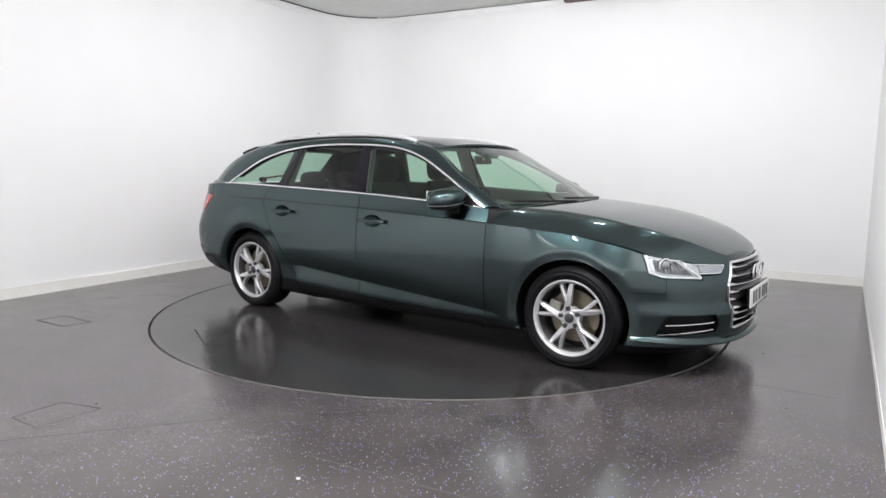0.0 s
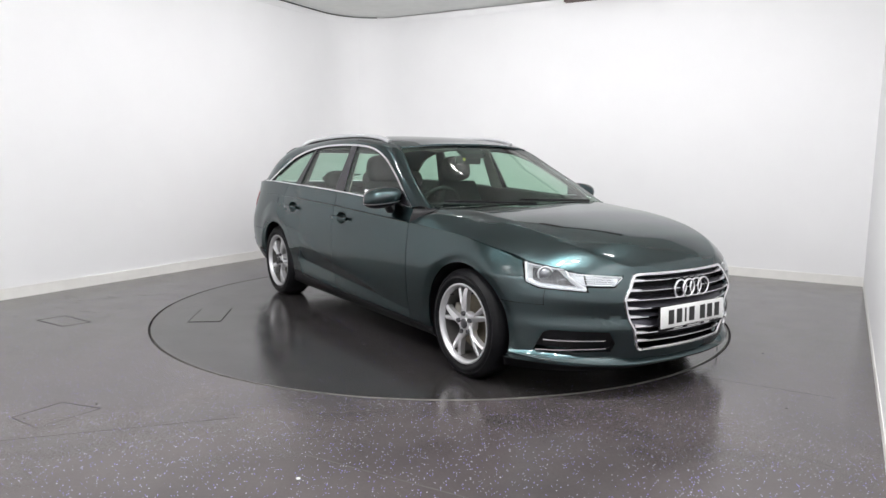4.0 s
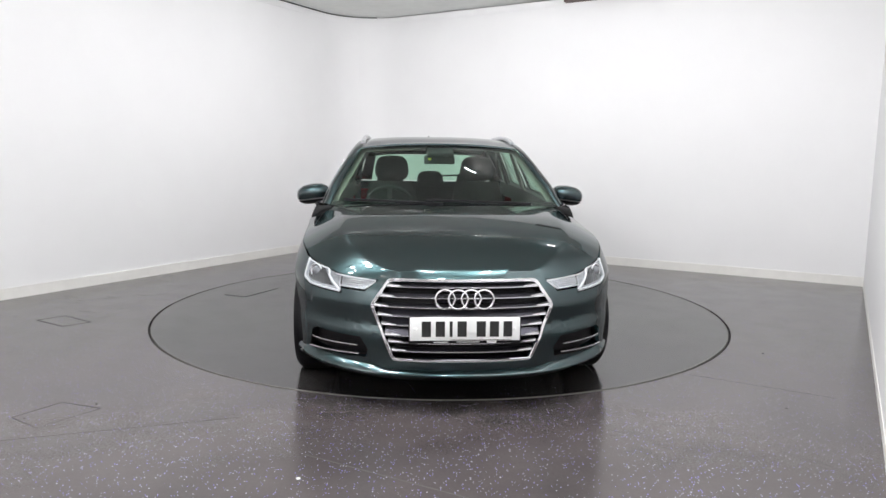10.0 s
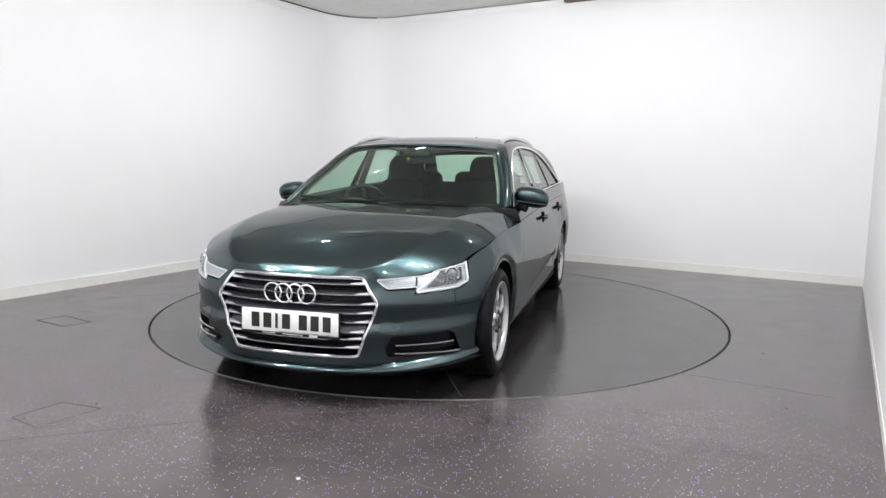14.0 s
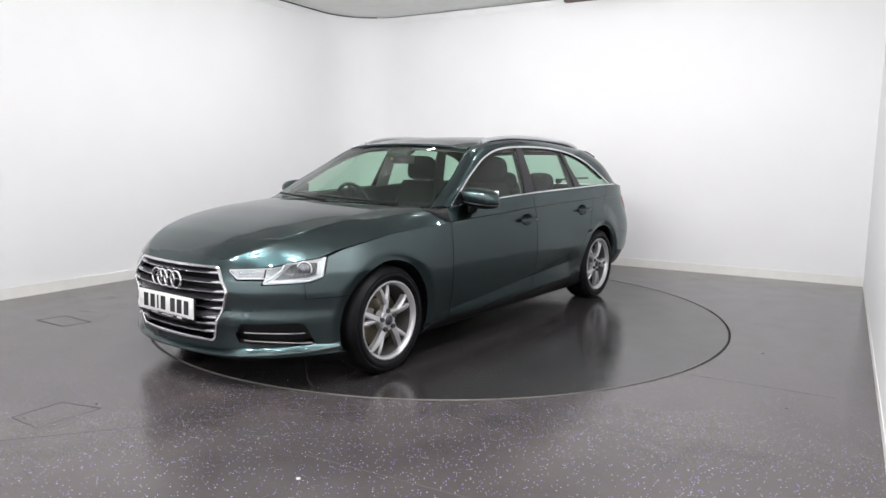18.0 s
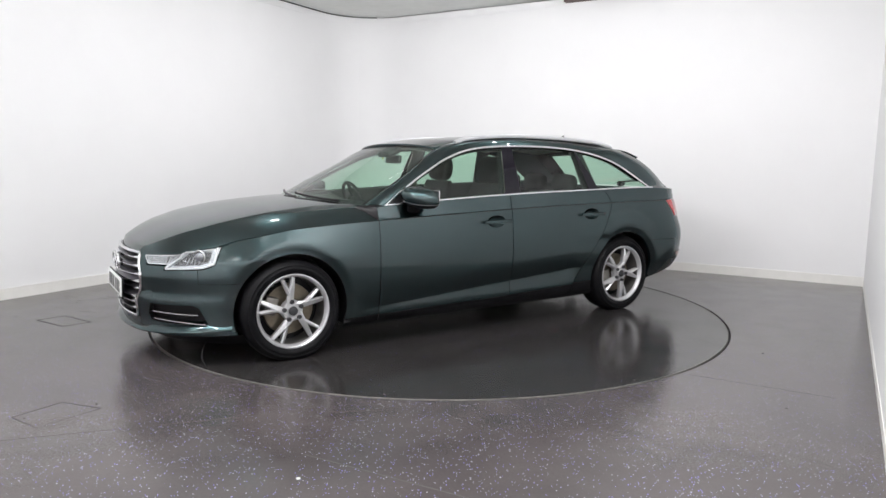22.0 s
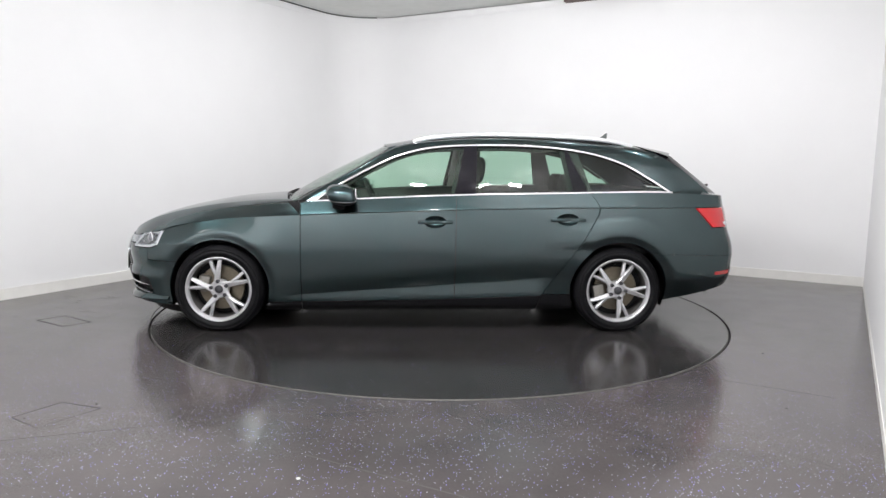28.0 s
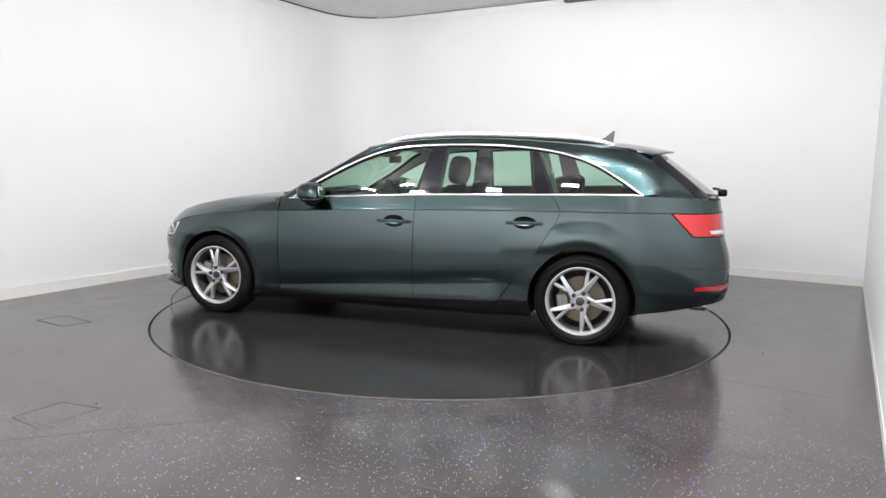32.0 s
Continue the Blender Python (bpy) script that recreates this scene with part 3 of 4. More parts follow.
def shell_panels():
    cells = [q for q in (clip(p, arch_f, 0) for p in body_cells()) if q]
    ahead, flank, behind = [c for c in cells if c[0].x > 1.5], [c for c in cells if -1.6 <= c[0].x <= 1.5], [c for c in cells if c[0].x < -1.6]
    _, ahead = carve(ahead, half_planes(LAMP_A, nose2d))
    _, ahead = carve(ahead, half_planes(LAMP_B, nose2d), .0)
    _, ahead = carve(ahead, half_planes(GRILLE, yz), .0)
    _, ahead = carve(ahead, half_planes(INLET, nose2d), .0)
    _, behind = carve(behind, half_planes(TAIL, lambda p: (p.x if abs(p.y) > .1 else 0, p.z)))
    cells = ahead + flank + behind
    out = {}
    front, rest = split(cells, lambda p: p.x - .835)
    behind = [p for p in front if sum(v.x for v in p) / len(p) < HUBX]
    ahead = [p for p in front if sum(v.x for v in p) / len(p) >= HUBX]
    fender, out["front_bumper"] = carve(ahead, [lambda p: p.z - .492, lambda p: 1.935 - p.x], .0013)
    behind, low_front = split(behind, lambda p: p.z - sill_cut(p.x))
    out["front_fender"] = fender + behind
    mid, rear = split(rest, lambda p: p.x - rear_cut(p.z))
    doors, out["sill"] = split(mid, lambda p: p.z - sill_cut(p.x))
    rear, low_rear = split(rear, lambda p: p.z - .275 if p.x > -HUBX else 1)
    out["sill"] += low_front + low_rear
    for hx, hz in HANDLES:
        near = [c for c in doors if abs(mid_of(c).x - hx) < .105 and abs(mid_of(c).z - hz) < .07]
        doors = [c for c in doors if not (abs(mid_of(c).x - hx) < .105 and abs(mid_of(c).z - hz) < .07)]
        doors += carve(near, cup_edges(hx, hz), 0)[1]
    out["front_door"], out["rear_door"] = split(doors, lambda p: p.x + .246 - .014 * (.9 - p.z))
    low, high = split(rear, lambda p: z_mid(p.x) - .002 - p.z if p.x < -1.3 else -1, .0012)
    out["diffuser"], out["rear_bumper"] = split(low, lambda p: min(.375 - p.z, .56 - p.y))
    gate, quarter = split(high, lambda p: (.63 - p.y) if p.x < -1.8 else -1)
    out["tailgate"], out["rear_quarter"] = gate, quarter
    return out


def mid_in(co):
    return Vector((-.25 * co.x, -co.y, .5 - co.z)).normalized()


def panels():
    for name, polys in shell_panels().items():
        sides = ((1,), (-1,)) if name not in ("front_bumper", "rear_bumper", "tailgate", "diffuser") else ((1, -1),)
        for group in sides:
            bm = bmesh.new()
            for s in group:
                for q in polys:
                    vs = [bm.verts.new((p.x, p.y * s, p.z)) for p in q]
                    bm.faces.new(vs if s > 0 else vs[::-1])
            weld(bm, .0004)
            bmesh.ops.dissolve_degenerate(bm, dist=.0003, edges=bm.edges)
            skirt(bm, .02, mid_in)
            part(name, bm, M_BLACK if name in ("sill", "diffuser") else M_PAINT, CAR, "", sharp=30)


panels()

# a thin dark strip along the flanks, standing in for the shade at the shoulder crease
for s in (1, -1):
    path = [Vector((x, s * (side_y(x, z_shoulder(x)) - .0006), z_shoulder(x) + .0018)) for x in [.82 - .06 * k for k in range(47)]]
    part("shoulder_crease_shade", sweep_bm(path, .0045, .0035, (0, 0, 1), 6), M_CREASE_SHADE, CAR)

# ---- bonnet ----
z_hood = table_fn([(.8, .935), (.98, .940), (1.41, .912), (1.71, .863), (1.93, .804), (2.04, .757), (2.14, .702), (2.20, .662), (2.22, .646)])


def edge_at(t):
    """A point of the bonnet's side edge, t from 0 at the windscreen to 1 at the grille."""
    x = .84 + (2.16 - .84) * t
    z = z_shoulder(x)
    return Vector((x, side_y(x, z), z))


def hood_point(t, s):
    e = edge_at(t)
    y = s * e.y
    x = e.x + (.17 * (1 - t) ** 1.5 + .035 * t) * (1 - s * s)
    zc = z_hood(x) if t < 1 else e.z
    a = abs(s)
    sc = .68 + .10 * t
    u = max(0.0, (a - sc) / (1 - sc))
    k = (1 - t) ** 3
    fc = .20 - .10 * k
    f = fc * (a / sc) ** 2.4 if a < sc else fc + (1 - fc) * ((1 - k) * (.8 * u + .2 * u * u) + k * u ** 2.4)
    return Vector((x, y, e.z + (max(zc, e.z) - e.z) * (1 - f)))


bm = grid_bm([[hood_point(i / 56, -1 + 2 * j / 100) for j in range(101)] for i in range(57)])
shrink(bm, .0025)
skirt(bm, .02, lambda co: Vector((-.3, -.5 * co.y, -1)).normalized())
part("bonnet", bm, M_PAINT, CAR, sharp=28)

# ---- upper body ----
def tumble(z):
    return .822 - .175 * (max(0, z - .93) / .39) ** 1.12


DLO = [(.765, .912), (.60, 1.02), (.425, 1.12), (.19, 1.232), (-.05, 1.297), (-.42, 1.322), (-.87, 1.315), (-1.2, 1.275), (-1.45, 1.20), (-1.66, 1.08), (-1.775, 1.003)]
dlo_top = curve([(x, tumble(z), z) for x, z in DLO], 61)
EDGE = [(.90, .758, .915), (.685, .715, 1.035), (.490, .660, 1.142), (.222, .583, 1.299), (-.02, .57, 1.350), (-.42, .565, 1.378), (-.87, .56, 1.374), (-1.27, .555, 1.350), (-1.66, .60, 1.298), (-1.885, .677, 1.172), (-2.105, .705, .990)]
roof_edge = curve(EDGE, 61)
for s in (1, -1):
    rows = []
    for a, b in zip(dlo_top, roof_edge):
        row = []
        for k in range(7):
            t = k / 6
            p = a.lerp(b, t)
            p = p + Vector((0, .012, .014)) * (math.sin(math.pi * t) * (1.0 if a.x > -1.3 else 1.5))
            row.append((p.x, p.y * s, p.z))
        rows.append(row)
    # the foot of the rear pillar lies on the flank's rim
    foot = []
    for k in range(7):
        x = -1.79 - .36 * k / 6
        y = .847 * (1 - ((-x - .9) / 1.365) ** N_R) ** (1 / N_R) + .001
        foot.append((x, y * s, z_belt(x) - .006))
    rows.append(foot)
    bm = grid_bm(rows)
    skirt(bm, .012, lambda co: Vector((0, -.8 * math.copysign(1, co.y), -.3)))
    part("roof_pillar_frame", bm, M_PAINT, CAR, sharp=35)

# the pillar's foot, between bonnet corner, screen and door
for s in (1, -1):
    rows = []
    for k in range(9):
        u = k / 8
        p = hood_point(.045 * (1 - u), .83 + .17 * u) + Vector((0, 0, .002))
        q = Vector(EDGE[0]).lerp(Vector((.838, .847, z_belt(.838))), u)
        row = []
        for i in range(6):
            t = i / 5
            v = p.lerp(q, t) + Vector((.002, .003, .004)) * math.sin(math.pi * t)
            row.append((v.x, v.y * s, v.z))
        rows.append(row)
    # bodywork given black instead of paint, so that no lamp glare shows on it
    part("pillar_foot", grid_bm(rows), M_BLACK, CAR, "black plastic corner cover", sharp=60)

z_roof = table_fn([(-1.95, 1.300), (-1.7, 1.338), (-1.3, 1.376), (-.87, 1.398), (-.42, 1.402), (-.02, 1.380), (.26, 1.335)])
y_roof = table_fn([(-1.95, .53), (-1.62, .545), (-.87, .56), (-.02, .57), (.24, .575)])
z_edge = table_fn([(-1.95, 1.28), (-1.62, 1.312), (-1.27, 1.350), (-.87, 1.374), (-.42, 1.378), (-.02, 1.350), (.24, 1.302)])


def roof_point(t, s):
    x = .24 - t * 1.90
    e = y_roof(x)
    xx = x + .055 * (1 - s * s) * (1 - t)
    return Vector((xx, s * e, z_edge(x) + (z_roof(xx) - z_edge(x)) * (1 - abs(s) ** 2.6)))


bm = grid_bm([[roof_point(i / 30, -1 + 2 * j / 24) for j in range(25)] for i in range(31)])
skirt(bm, .012, lambda co: Vector((0, 0, -1)))
part("roof", bm, M_PAINT, CAR, sharp=35)


def screen_point(t, s, lift=0.0):
    """The windscreen, t from its foot to the roof."""
    low, high = EDGE[0], EDGE[3]
    n = max(i for i in range(3) if i <= t * 3)
    f = t * 3 - n
    a, b = Vector(EDGE[n]), Vector(EDGE[min(3, n + 1)])
    e = a.lerp(b, f)
    bow = .150 * (1 - t) + .055 * t
    return Vector((e.x + bow * (1 - s * s) + lift, s * (e.y - .004), e.z + .022 * t * (1 - s * s) + .006 + .022 * math.sin(math.pi * t) * (1 - s * s) + lift))


bm = grid_bm([[screen_point(i / 14, -1 + 2 * j / 24) for j in range(25)] for i in range(15)])
part("windscreen", bm, M_GLASS, CAR, "green-tinted laminated windscreen")


def pane(name, x0b, x1b, x0t, x1t, s, material, inset=.016, label=""):
    """A side window between two slanting edges, from the window line up to the chrome line."""
    top = table_fn([(p.x, p.z) for p in reversed(dlo_top)])
    rows = []
    for i in range(13):
        f = i / 12
        row = []
        for j in range(9):
            g = j / 8
            xb, xt = x0b + (x1b - x0b) * f, x0t + (x1t - x0t) * f
            zt = top(xt)
            z0 = z_belt(xb)
            x = xb + (xt - xb) * g
            z = z0 + (max(zt, z0 + .002) - z0) * g
            row.append((x, (tumble(z) - inset) * s, z))
        rows.append(row)
    bm = grid_bm(rows)
    return part(name, bm, material, CAR, label)


for s in (1, -1):
    pane("front_side_window", .755, -.235, .755, -.315, s, M_GLASS, label="green-tinted side window")
    pane("rear_side_window", -.385, -1.085, -.405, -1.03, s, M_DARKGLASS, label="green-tinted side window")
    pane("quarter_window", -1.19, -1.765, -1.05, -1.765, s, M_DARKGLASS, label="green-tinted rear quarter window")
    pane("b_pillar_cover", -.235, -.385, -.315, -.405, s, M_GLOSSBLACK, .008, "gloss black pillar cover")
    pane("c_pillar_cover", -1.085, -1.19, -1.03, -1.05, s, M_GLOSSBLACK, .008, "gloss black pillar cover")
    # chrome line round the windows
    loop = [Vector((p.x, (p.y - .004) * s, p.z)) for p in dlo_top]
    bm = sweep_bm(loop, .016, .012, (0, s * 1.0, 0), 8)
    part("chrome_window_line", bm, M_CHROME, CAR, "bright chrome window surround")
    foot = [Vector((x, .829 * s, z_belt(x) + .003)) for x in [.77 - k * (2.55 / 40) for k in range(41)]]
    bm = sweep_bm(foot, .017, .012, (0, s, 0), 8)
    part("chrome_window_line", bm, M_CHROME, CAR, "bright chrome window foot strip")


# ---- nose details ----
def cells_bm(cells, sides=(1, -1), push=0.0, bm=None):
    bm = bm or bmesh.new()
    for s in sides:
        for q in cells:
            vs = []
            for p in q:
                p = p + mid_in(p) * push
                vs.append(bm.verts.new((p.x, p.y * s, p.z)))
            bm.faces.new(vs if s > 0 else vs[::-1])
    weld(bm, .0004)
    bmesh.ops.dissolve_degenerate(bm, dist=.0003, edges=bm.edges)
    return bm


RAW = body_cells()
NOSE = [c for c in RAW if c[0].x > 1.6]
lamp_a, _ = carve(NOSE, half_planes(LAMP_A, nose2d), .0042)
lamp_b, _ = carve(carve(NOSE, half_planes(LAMP_A, nose2d), 0)[1], half_planes(LAMP_B, nose2d), .0042)
grille_c, _ = carve(NOSE, half_planes(GRILLE, yz), 0)
inlet_c, _ = carve(NOSE, half_planes(INLET, nose2d), 0)


def on_nose(pts, lift, s):
    """A path on the nose from (x, y, z) guides: only y and z are kept, or x and z where it runs along the side."""
    out = []
    for x, y, z in pts:
        if x > 2.0:
            p = Vector((front_x(y, z), y, z))
        else:
            p = Vector((x, side_y(x, z), z))
        p = p - mid_in(p) * lift
        out.append(Vector((p.x, p.y * s, p.z)))
    return out


def dense(pts, n):
    out = []
    for a, b in zip(pts, pts[1:]):
        for k in range(n):
            out.append(tuple(u + (v - u) * k / n for u, v in zip(a, b)))
    return out + [tuple(pts[-1])]


def headlamp(s):
    lamp = new("headlamp")
    lamp.parent = CAR
    tagged(lamp, "clear headlamp with silver reflectors and light guides")
    part("lens", cells_bm(lamp_a + lamp_b, (s,), -.003), M_LENS, lamp, "clear plastic lens")
    bm = cells_bm(lamp_a + lamp_b, (s,), .010)
    skirt(bm, .05, lambda co: mid_in(co))
    part("bezel", bm, M_GLOSSBLACK, lamp, "black lamp surround")
    bm = cells_bm(lamp_a, (s,), .006)
    part("outer_reflector", bm, M_LAMPIN, lamp, "silver reflector")
    inner_c = [c for c in lamp_b]
    part("inner_reflector", cells_bm(inner_c, (s,), .006), M_LAMPIN, lamp)
    # dark chambers
    A = [nv(1.86, .771, .678), nv(1.88, .78, .618), nv(1.92, .755, .604), nv(2.045, .638, .594), nv(1.965, .69, .670)]
    dark, _ = carve(lamp_a, half_planes(A, nose2d), 0)
    part("chamber", cells_bm(dark, (s,), .0035), M_LAMPGREY, lamp)
    # projector
    c = Vector((1.915, .705, .648))
    d = Vector((.78, .62, 0)).normalized()
    q = d.to_track_quat("Y", "Z").to_matrix().to_4x4()
    prof = [(.0, .020), (.014, .018), (.024, .012), (.030, .004), (.031, -.006), (.037, -.006), (.038, .002), (.042, .0), (.042, -.012)]
    bm = lathe_bm(prof, 28)
    c2 = Vector((c.x, side_y(c.x, c.z) - .009, c.z))
    m = Matrix.Translation((c2.x, c2.y * s, c2.z)) @ (q if s > 0 else Vector((.78, -.62, 0)).normalized().to_track_quat("Y", "Z").to_matrix().to_4x4())
    part("projector", bm, M_PROJ, lamp, "glassy projector lens", m)
    part("projector_ring", lathe_bm([(.034, -.006), (.034, .004), (.037, .006), (.041, .004), (.042, -.006)], 28), M_SATIN, lamp, "", m)
    # light guides: along the foot, up the slanting rib, and across the inner part
    runs = [[(1.82, .79, .702), (1.852, .797, .610), (1.912, .762, .588), (2.075, .60, .576)], [(2.078, .598, .578), (2.03, .64, .620), (1.985, .672, .668)],
            [(2.01, .62, .652), (2.15, .42, .638)], [(2.07, .60, .602), (2.146, .474, .597)], [(2.146, .474, .597), (2.152, .420, .634)],
            [(1.83, .79, .695), (1.98, .68, .672)]]
    for k, r in enumerate(runs):
        path = on_nose(dense(r, 6), -.002, s)
        part("light_guide", sweep_bm(path, .010 if k < 2 else .005, .011 if k < 2 else .006, (0, 0, 1), 8), M_LAMPWHITE, lamp)
    for k in range(7):
        x = 1.93 + .017 * k
        path = on_nose(dense([(x, .7, .602), (x - .022, .7, .658 - .004 * k)], 4), -.001, s)
        part("fin", sweep_bm(path, .004, .003, (0, 1, 0), 6), M_LAMPIN, lamp)
    for k in range(3):
        path = on_nose(dense([(2.06, .60, .614 + k * .011), (2.14, .47, .610 + k * .009)], 5), -.0035, s)
        part("louvre", sweep_bm(path, .004, .003, (0, 0, 1), 6), M_CHROME, lamp)
    return lamp


for s in (1, -1):
    headlamp(s)

grille = new("grille")
grille.parent = CAR
tagged(grille, "six-sided grille with silver bars and a chrome frame")
bm = cells_bm(grille_c, (1, -1), .055)
part("backing", bm, M_BLACK, grille)
bm = cells_bm(grille_c, (1, -1), 0.0)
edges_only = [f for f in bm.faces]
skirt(bm, .06, mid_in)
bmesh.ops.delete(bm, geom=edges_only, context="FACES_ONLY")
part("surround", bm, M_GLOSSBLACK, grille)


def grille_half(z):
    return .355 + (.438 - .355) * (.648 - z) / .12 if z > .528 else .438 + (.335 - .438) * (.528 - z) / .266


outline = [(.355, .648), (.438, .528), (.335, .260), (-.335, .260), (-.438, .528), (-.355, .648)]
for _ in range(2):
    cut = []
    for p, q in zip(outline, outline[1:] + outline[:1]):
        d = math.hypot(q[0] - p[0], q[1] - p[1])
        k = min(.25, .011 / d)
        cut += [(p[0] + (q[0] - p[0]) * k, p[1] + (q[1] - p[1]) * k), (q[0] + (p[0] - q[0]) * k, q[1] + (p[1] - q[1]) * k)]
    outline = cut
full = outline + [outline[0]]
path = [Vector((front_x(y, z) + .004, y, z)) for _, y, z in dense([(0, *p) for p in full], 5)]
part("chrome_frame", sweep_bm(path[:-1], .016, .015, (1, 0, 0), 8, True), M_CHROME, grille, "polished chrome frame")
for k, z in enumerate((.617, .570, .524, .478, .431, .385, .350, .305)):
    h = grille_half(z) - .010
    ys = [-h + 2 * h * j / 28 for j in range(29)]
    # a slanting blade that rises to the back, with a bright lower edge and a facet at each end
    rise = .013 if k not in (3, 4, 5) else .030
    blade = [[(front_x(y, z) + dx - .004, max(-grille_half(z + dz) + .006, min(grille_half(z + dz) - .006, y)), z + dz) for dx, dz in ((0, -.003), (.001, .002), (-.022, rise), (-.030, rise), (-.020, -.003))] for y in ys]
    part("grille_bar", grid_bm(blade, close=True), M_GRILLEBAR, grille, "satin silver-grey bar", sharp=20)
    path = [Vector((front_x(y, z) + .001, y, z)) for y in ys]
    part("grille_bar_edge", sweep_bm(path, .007, .006, (0, 0, 1), 6), M_CHROME, grille)
    for s in (1, -1):
        rows = []
        for i in range(8):
            y = h - .075 * i / 7
            t = (1 - i / 7) ** .8
            rows.append([(front_x(y, z) + dx, y * s, z + dz) for dx, dz in ((.002, -.002), (-.001 + .002 * t, .002 + .010 * t), (-.014, .004 + .011 * t))])
        part("grille_bar_facet", grid_bm(rows), M_SATIN, grille, sharp=20)
# the badge of four rings
badge = new("badge")
badge.parent = CAR
tagged(badge, "chrome badge of four linked rings")
for k in range(4):
    y = -.0925 + k * .0617
    rows = []
    for j in range(40):
        a = 2 * math.pi * j / 40
        c = Vector((0, math.cos(a), math.sin(a)))
        rows.append([c * (.0455 + .0058 * math.cos(b)) + Vector((.0065 * math.sin(b), 0, 0)) for b in [2 * math.pi * i / 10 for i in range(10)]])
    rows.append(rows[0])
    part("ring", weld(grid_bm(rows, close=True), 1e-5), M_CHROME, badge, "", pose(front_x(abs(y), .566) + .006 + .003 * (k % 2), y + .003, .566))
part("badge_base", box_bm(-.012, .0, -.13, .135, -.02, .02, .005), M_GLOSSBLACK, badge, "", pose(2.25, 0, .566))

# number plate: seven dark bars for its characters
plate = new("number_plate")
plate.parent = CAR
tagged(plate, "white front number plate with dark bars for its characters")
part("plate_base", box_bm(-.004, .004, -.262, .262, -.056, .056, .003), M_PLATE, plate)
for y0, w in ((-.166, .044), (-.100, .044), (-.049, .014), (.003, .044), (.094, .044), (.157, .044), (.221, .042)):
    part("character_bar", box_bm(.0042, .0052, y0 - w / 2 - .018, y0 + w / 2 - .018, -.037, .037), M_CHAR, plate)
part("plate_line", box_bm(.0042, .0050, -.07, .22, -.0525, -.0505), M_CHAR, plate)
part("plate_holder", box_bm(-.014, -.004, -.268, .268, -.072, .058, .004), M_BLACK, plate)
part("holder_line", box_bm(-.0039, -.0030, -.15, -.08, -.066, -.062), M_PLATE, plate)
part("holder_line", box_bm(-.0039, -.0030, -.04, .07, -.066, -.062), M_PLATE, plate)
part("holder_label", box_bm(-.0039, -.0030, .105, .15, -.069, -.058), M_PLATE, plate)
for y in (-.235, .235):
    part("plate_cap", lathe_bm([(0, .0075), (.006, .007), (.008, .004)], 14, "x"), M_PLATE, plate, "", pose(0, y, 0))
plate.matrix_basis = pose(2.274, .006, .428, 0, -2, 0)

for s in (1, -1):
    inlet = new("side_inlet")
    inlet.parent = CAR
    tagged(inlet, "black bumper inlet with two chrome blades")
    bm = cells_bm(inlet_c, (s,), 0.0)
    faces = [f for f in bm.faces]
    skirt(bm, .045, mid_in)
    bmesh.ops.delete(bm, geom=faces, context="FACES_ONLY")
    part("inlet_wall", bm, M_BLACK, inlet)
    part("inlet_mesh", cells_bm(inlet_c, (s,), .040), M_BLACK, inlet)
    for pts in ([(1.935, .74, .314), (1.995, .70, .314), (2.08, .60, .316), (2.15, .507, .318)], [(1.90, .77, .258), (1.995, .70, .264), (2.08, .60, .270), (2.158, .50, .275)]):
        path = on_nose(dense(pts, 6), .003, s)
        part("chrome_blade", sweep_bm(path, .012, .009, (0, 0, 1), 8), M_CHROME, inlet, "thin chrome blade")

# front lip
lip = []
for k in range(61):
    v = -1 + 2 * k / 60
    a = abs(v) * .73
    p = ring_point("f", a, .19)
    out_ = Vector((math.cos(a * 1.4), math.sin(a * 1.4), 0))
    p = p + out_ * (.030 * (1 - .9 * ease((a - .52) / .24)))
    rise = .052 * max(0.0, (abs(p.y) - .40) / .40) ** 1.5
    wing = ease((abs(p.y) - .36) / .12) * (1 - .8 * ease((a - .62) / .16))
    lip.append([Vector((p.x + dx * out_.x, math.copysign(p.y + dx * out_.y, v), .186 + rise * .6 + dz)) for dx, dz in ((-.065, .032 + .030 * wing), (-.022, .022 + .018 * wing), (.002, .012 + .006 * wing), (.008, .003), (.003, -.006), (-.06, -.016))])
part("front_lip", grid_bm(lip), M_PAINT, CAR, "body-coloured lower lip")
# lower air dam
dam = []
for k in range(41):
    v = -1 + 2 * k / 40
    p = ring_point("f", abs(v) * .80, .17)
    dam.append([Vector((p.x - .045, math.copysign(p.y * .97, v), .18)), Vector((p.x - .10, math.copysign(p.y * .93, v), .115))])
part("air_dam", grid_bm(dam), M_BLACK, CAR)

# a loose cable under the nose
cable = curve([(1.86, .66, .16), (1.91, .72, .11), (1.93, .76, .06), (1.915, .79, .012)], 16)
part("loose_cable", sweep_bm(cable, .006, .006, (1, 0, 0), 6, power=2), M_BLACK, CAR, "thin black cable hanging under the bumper")

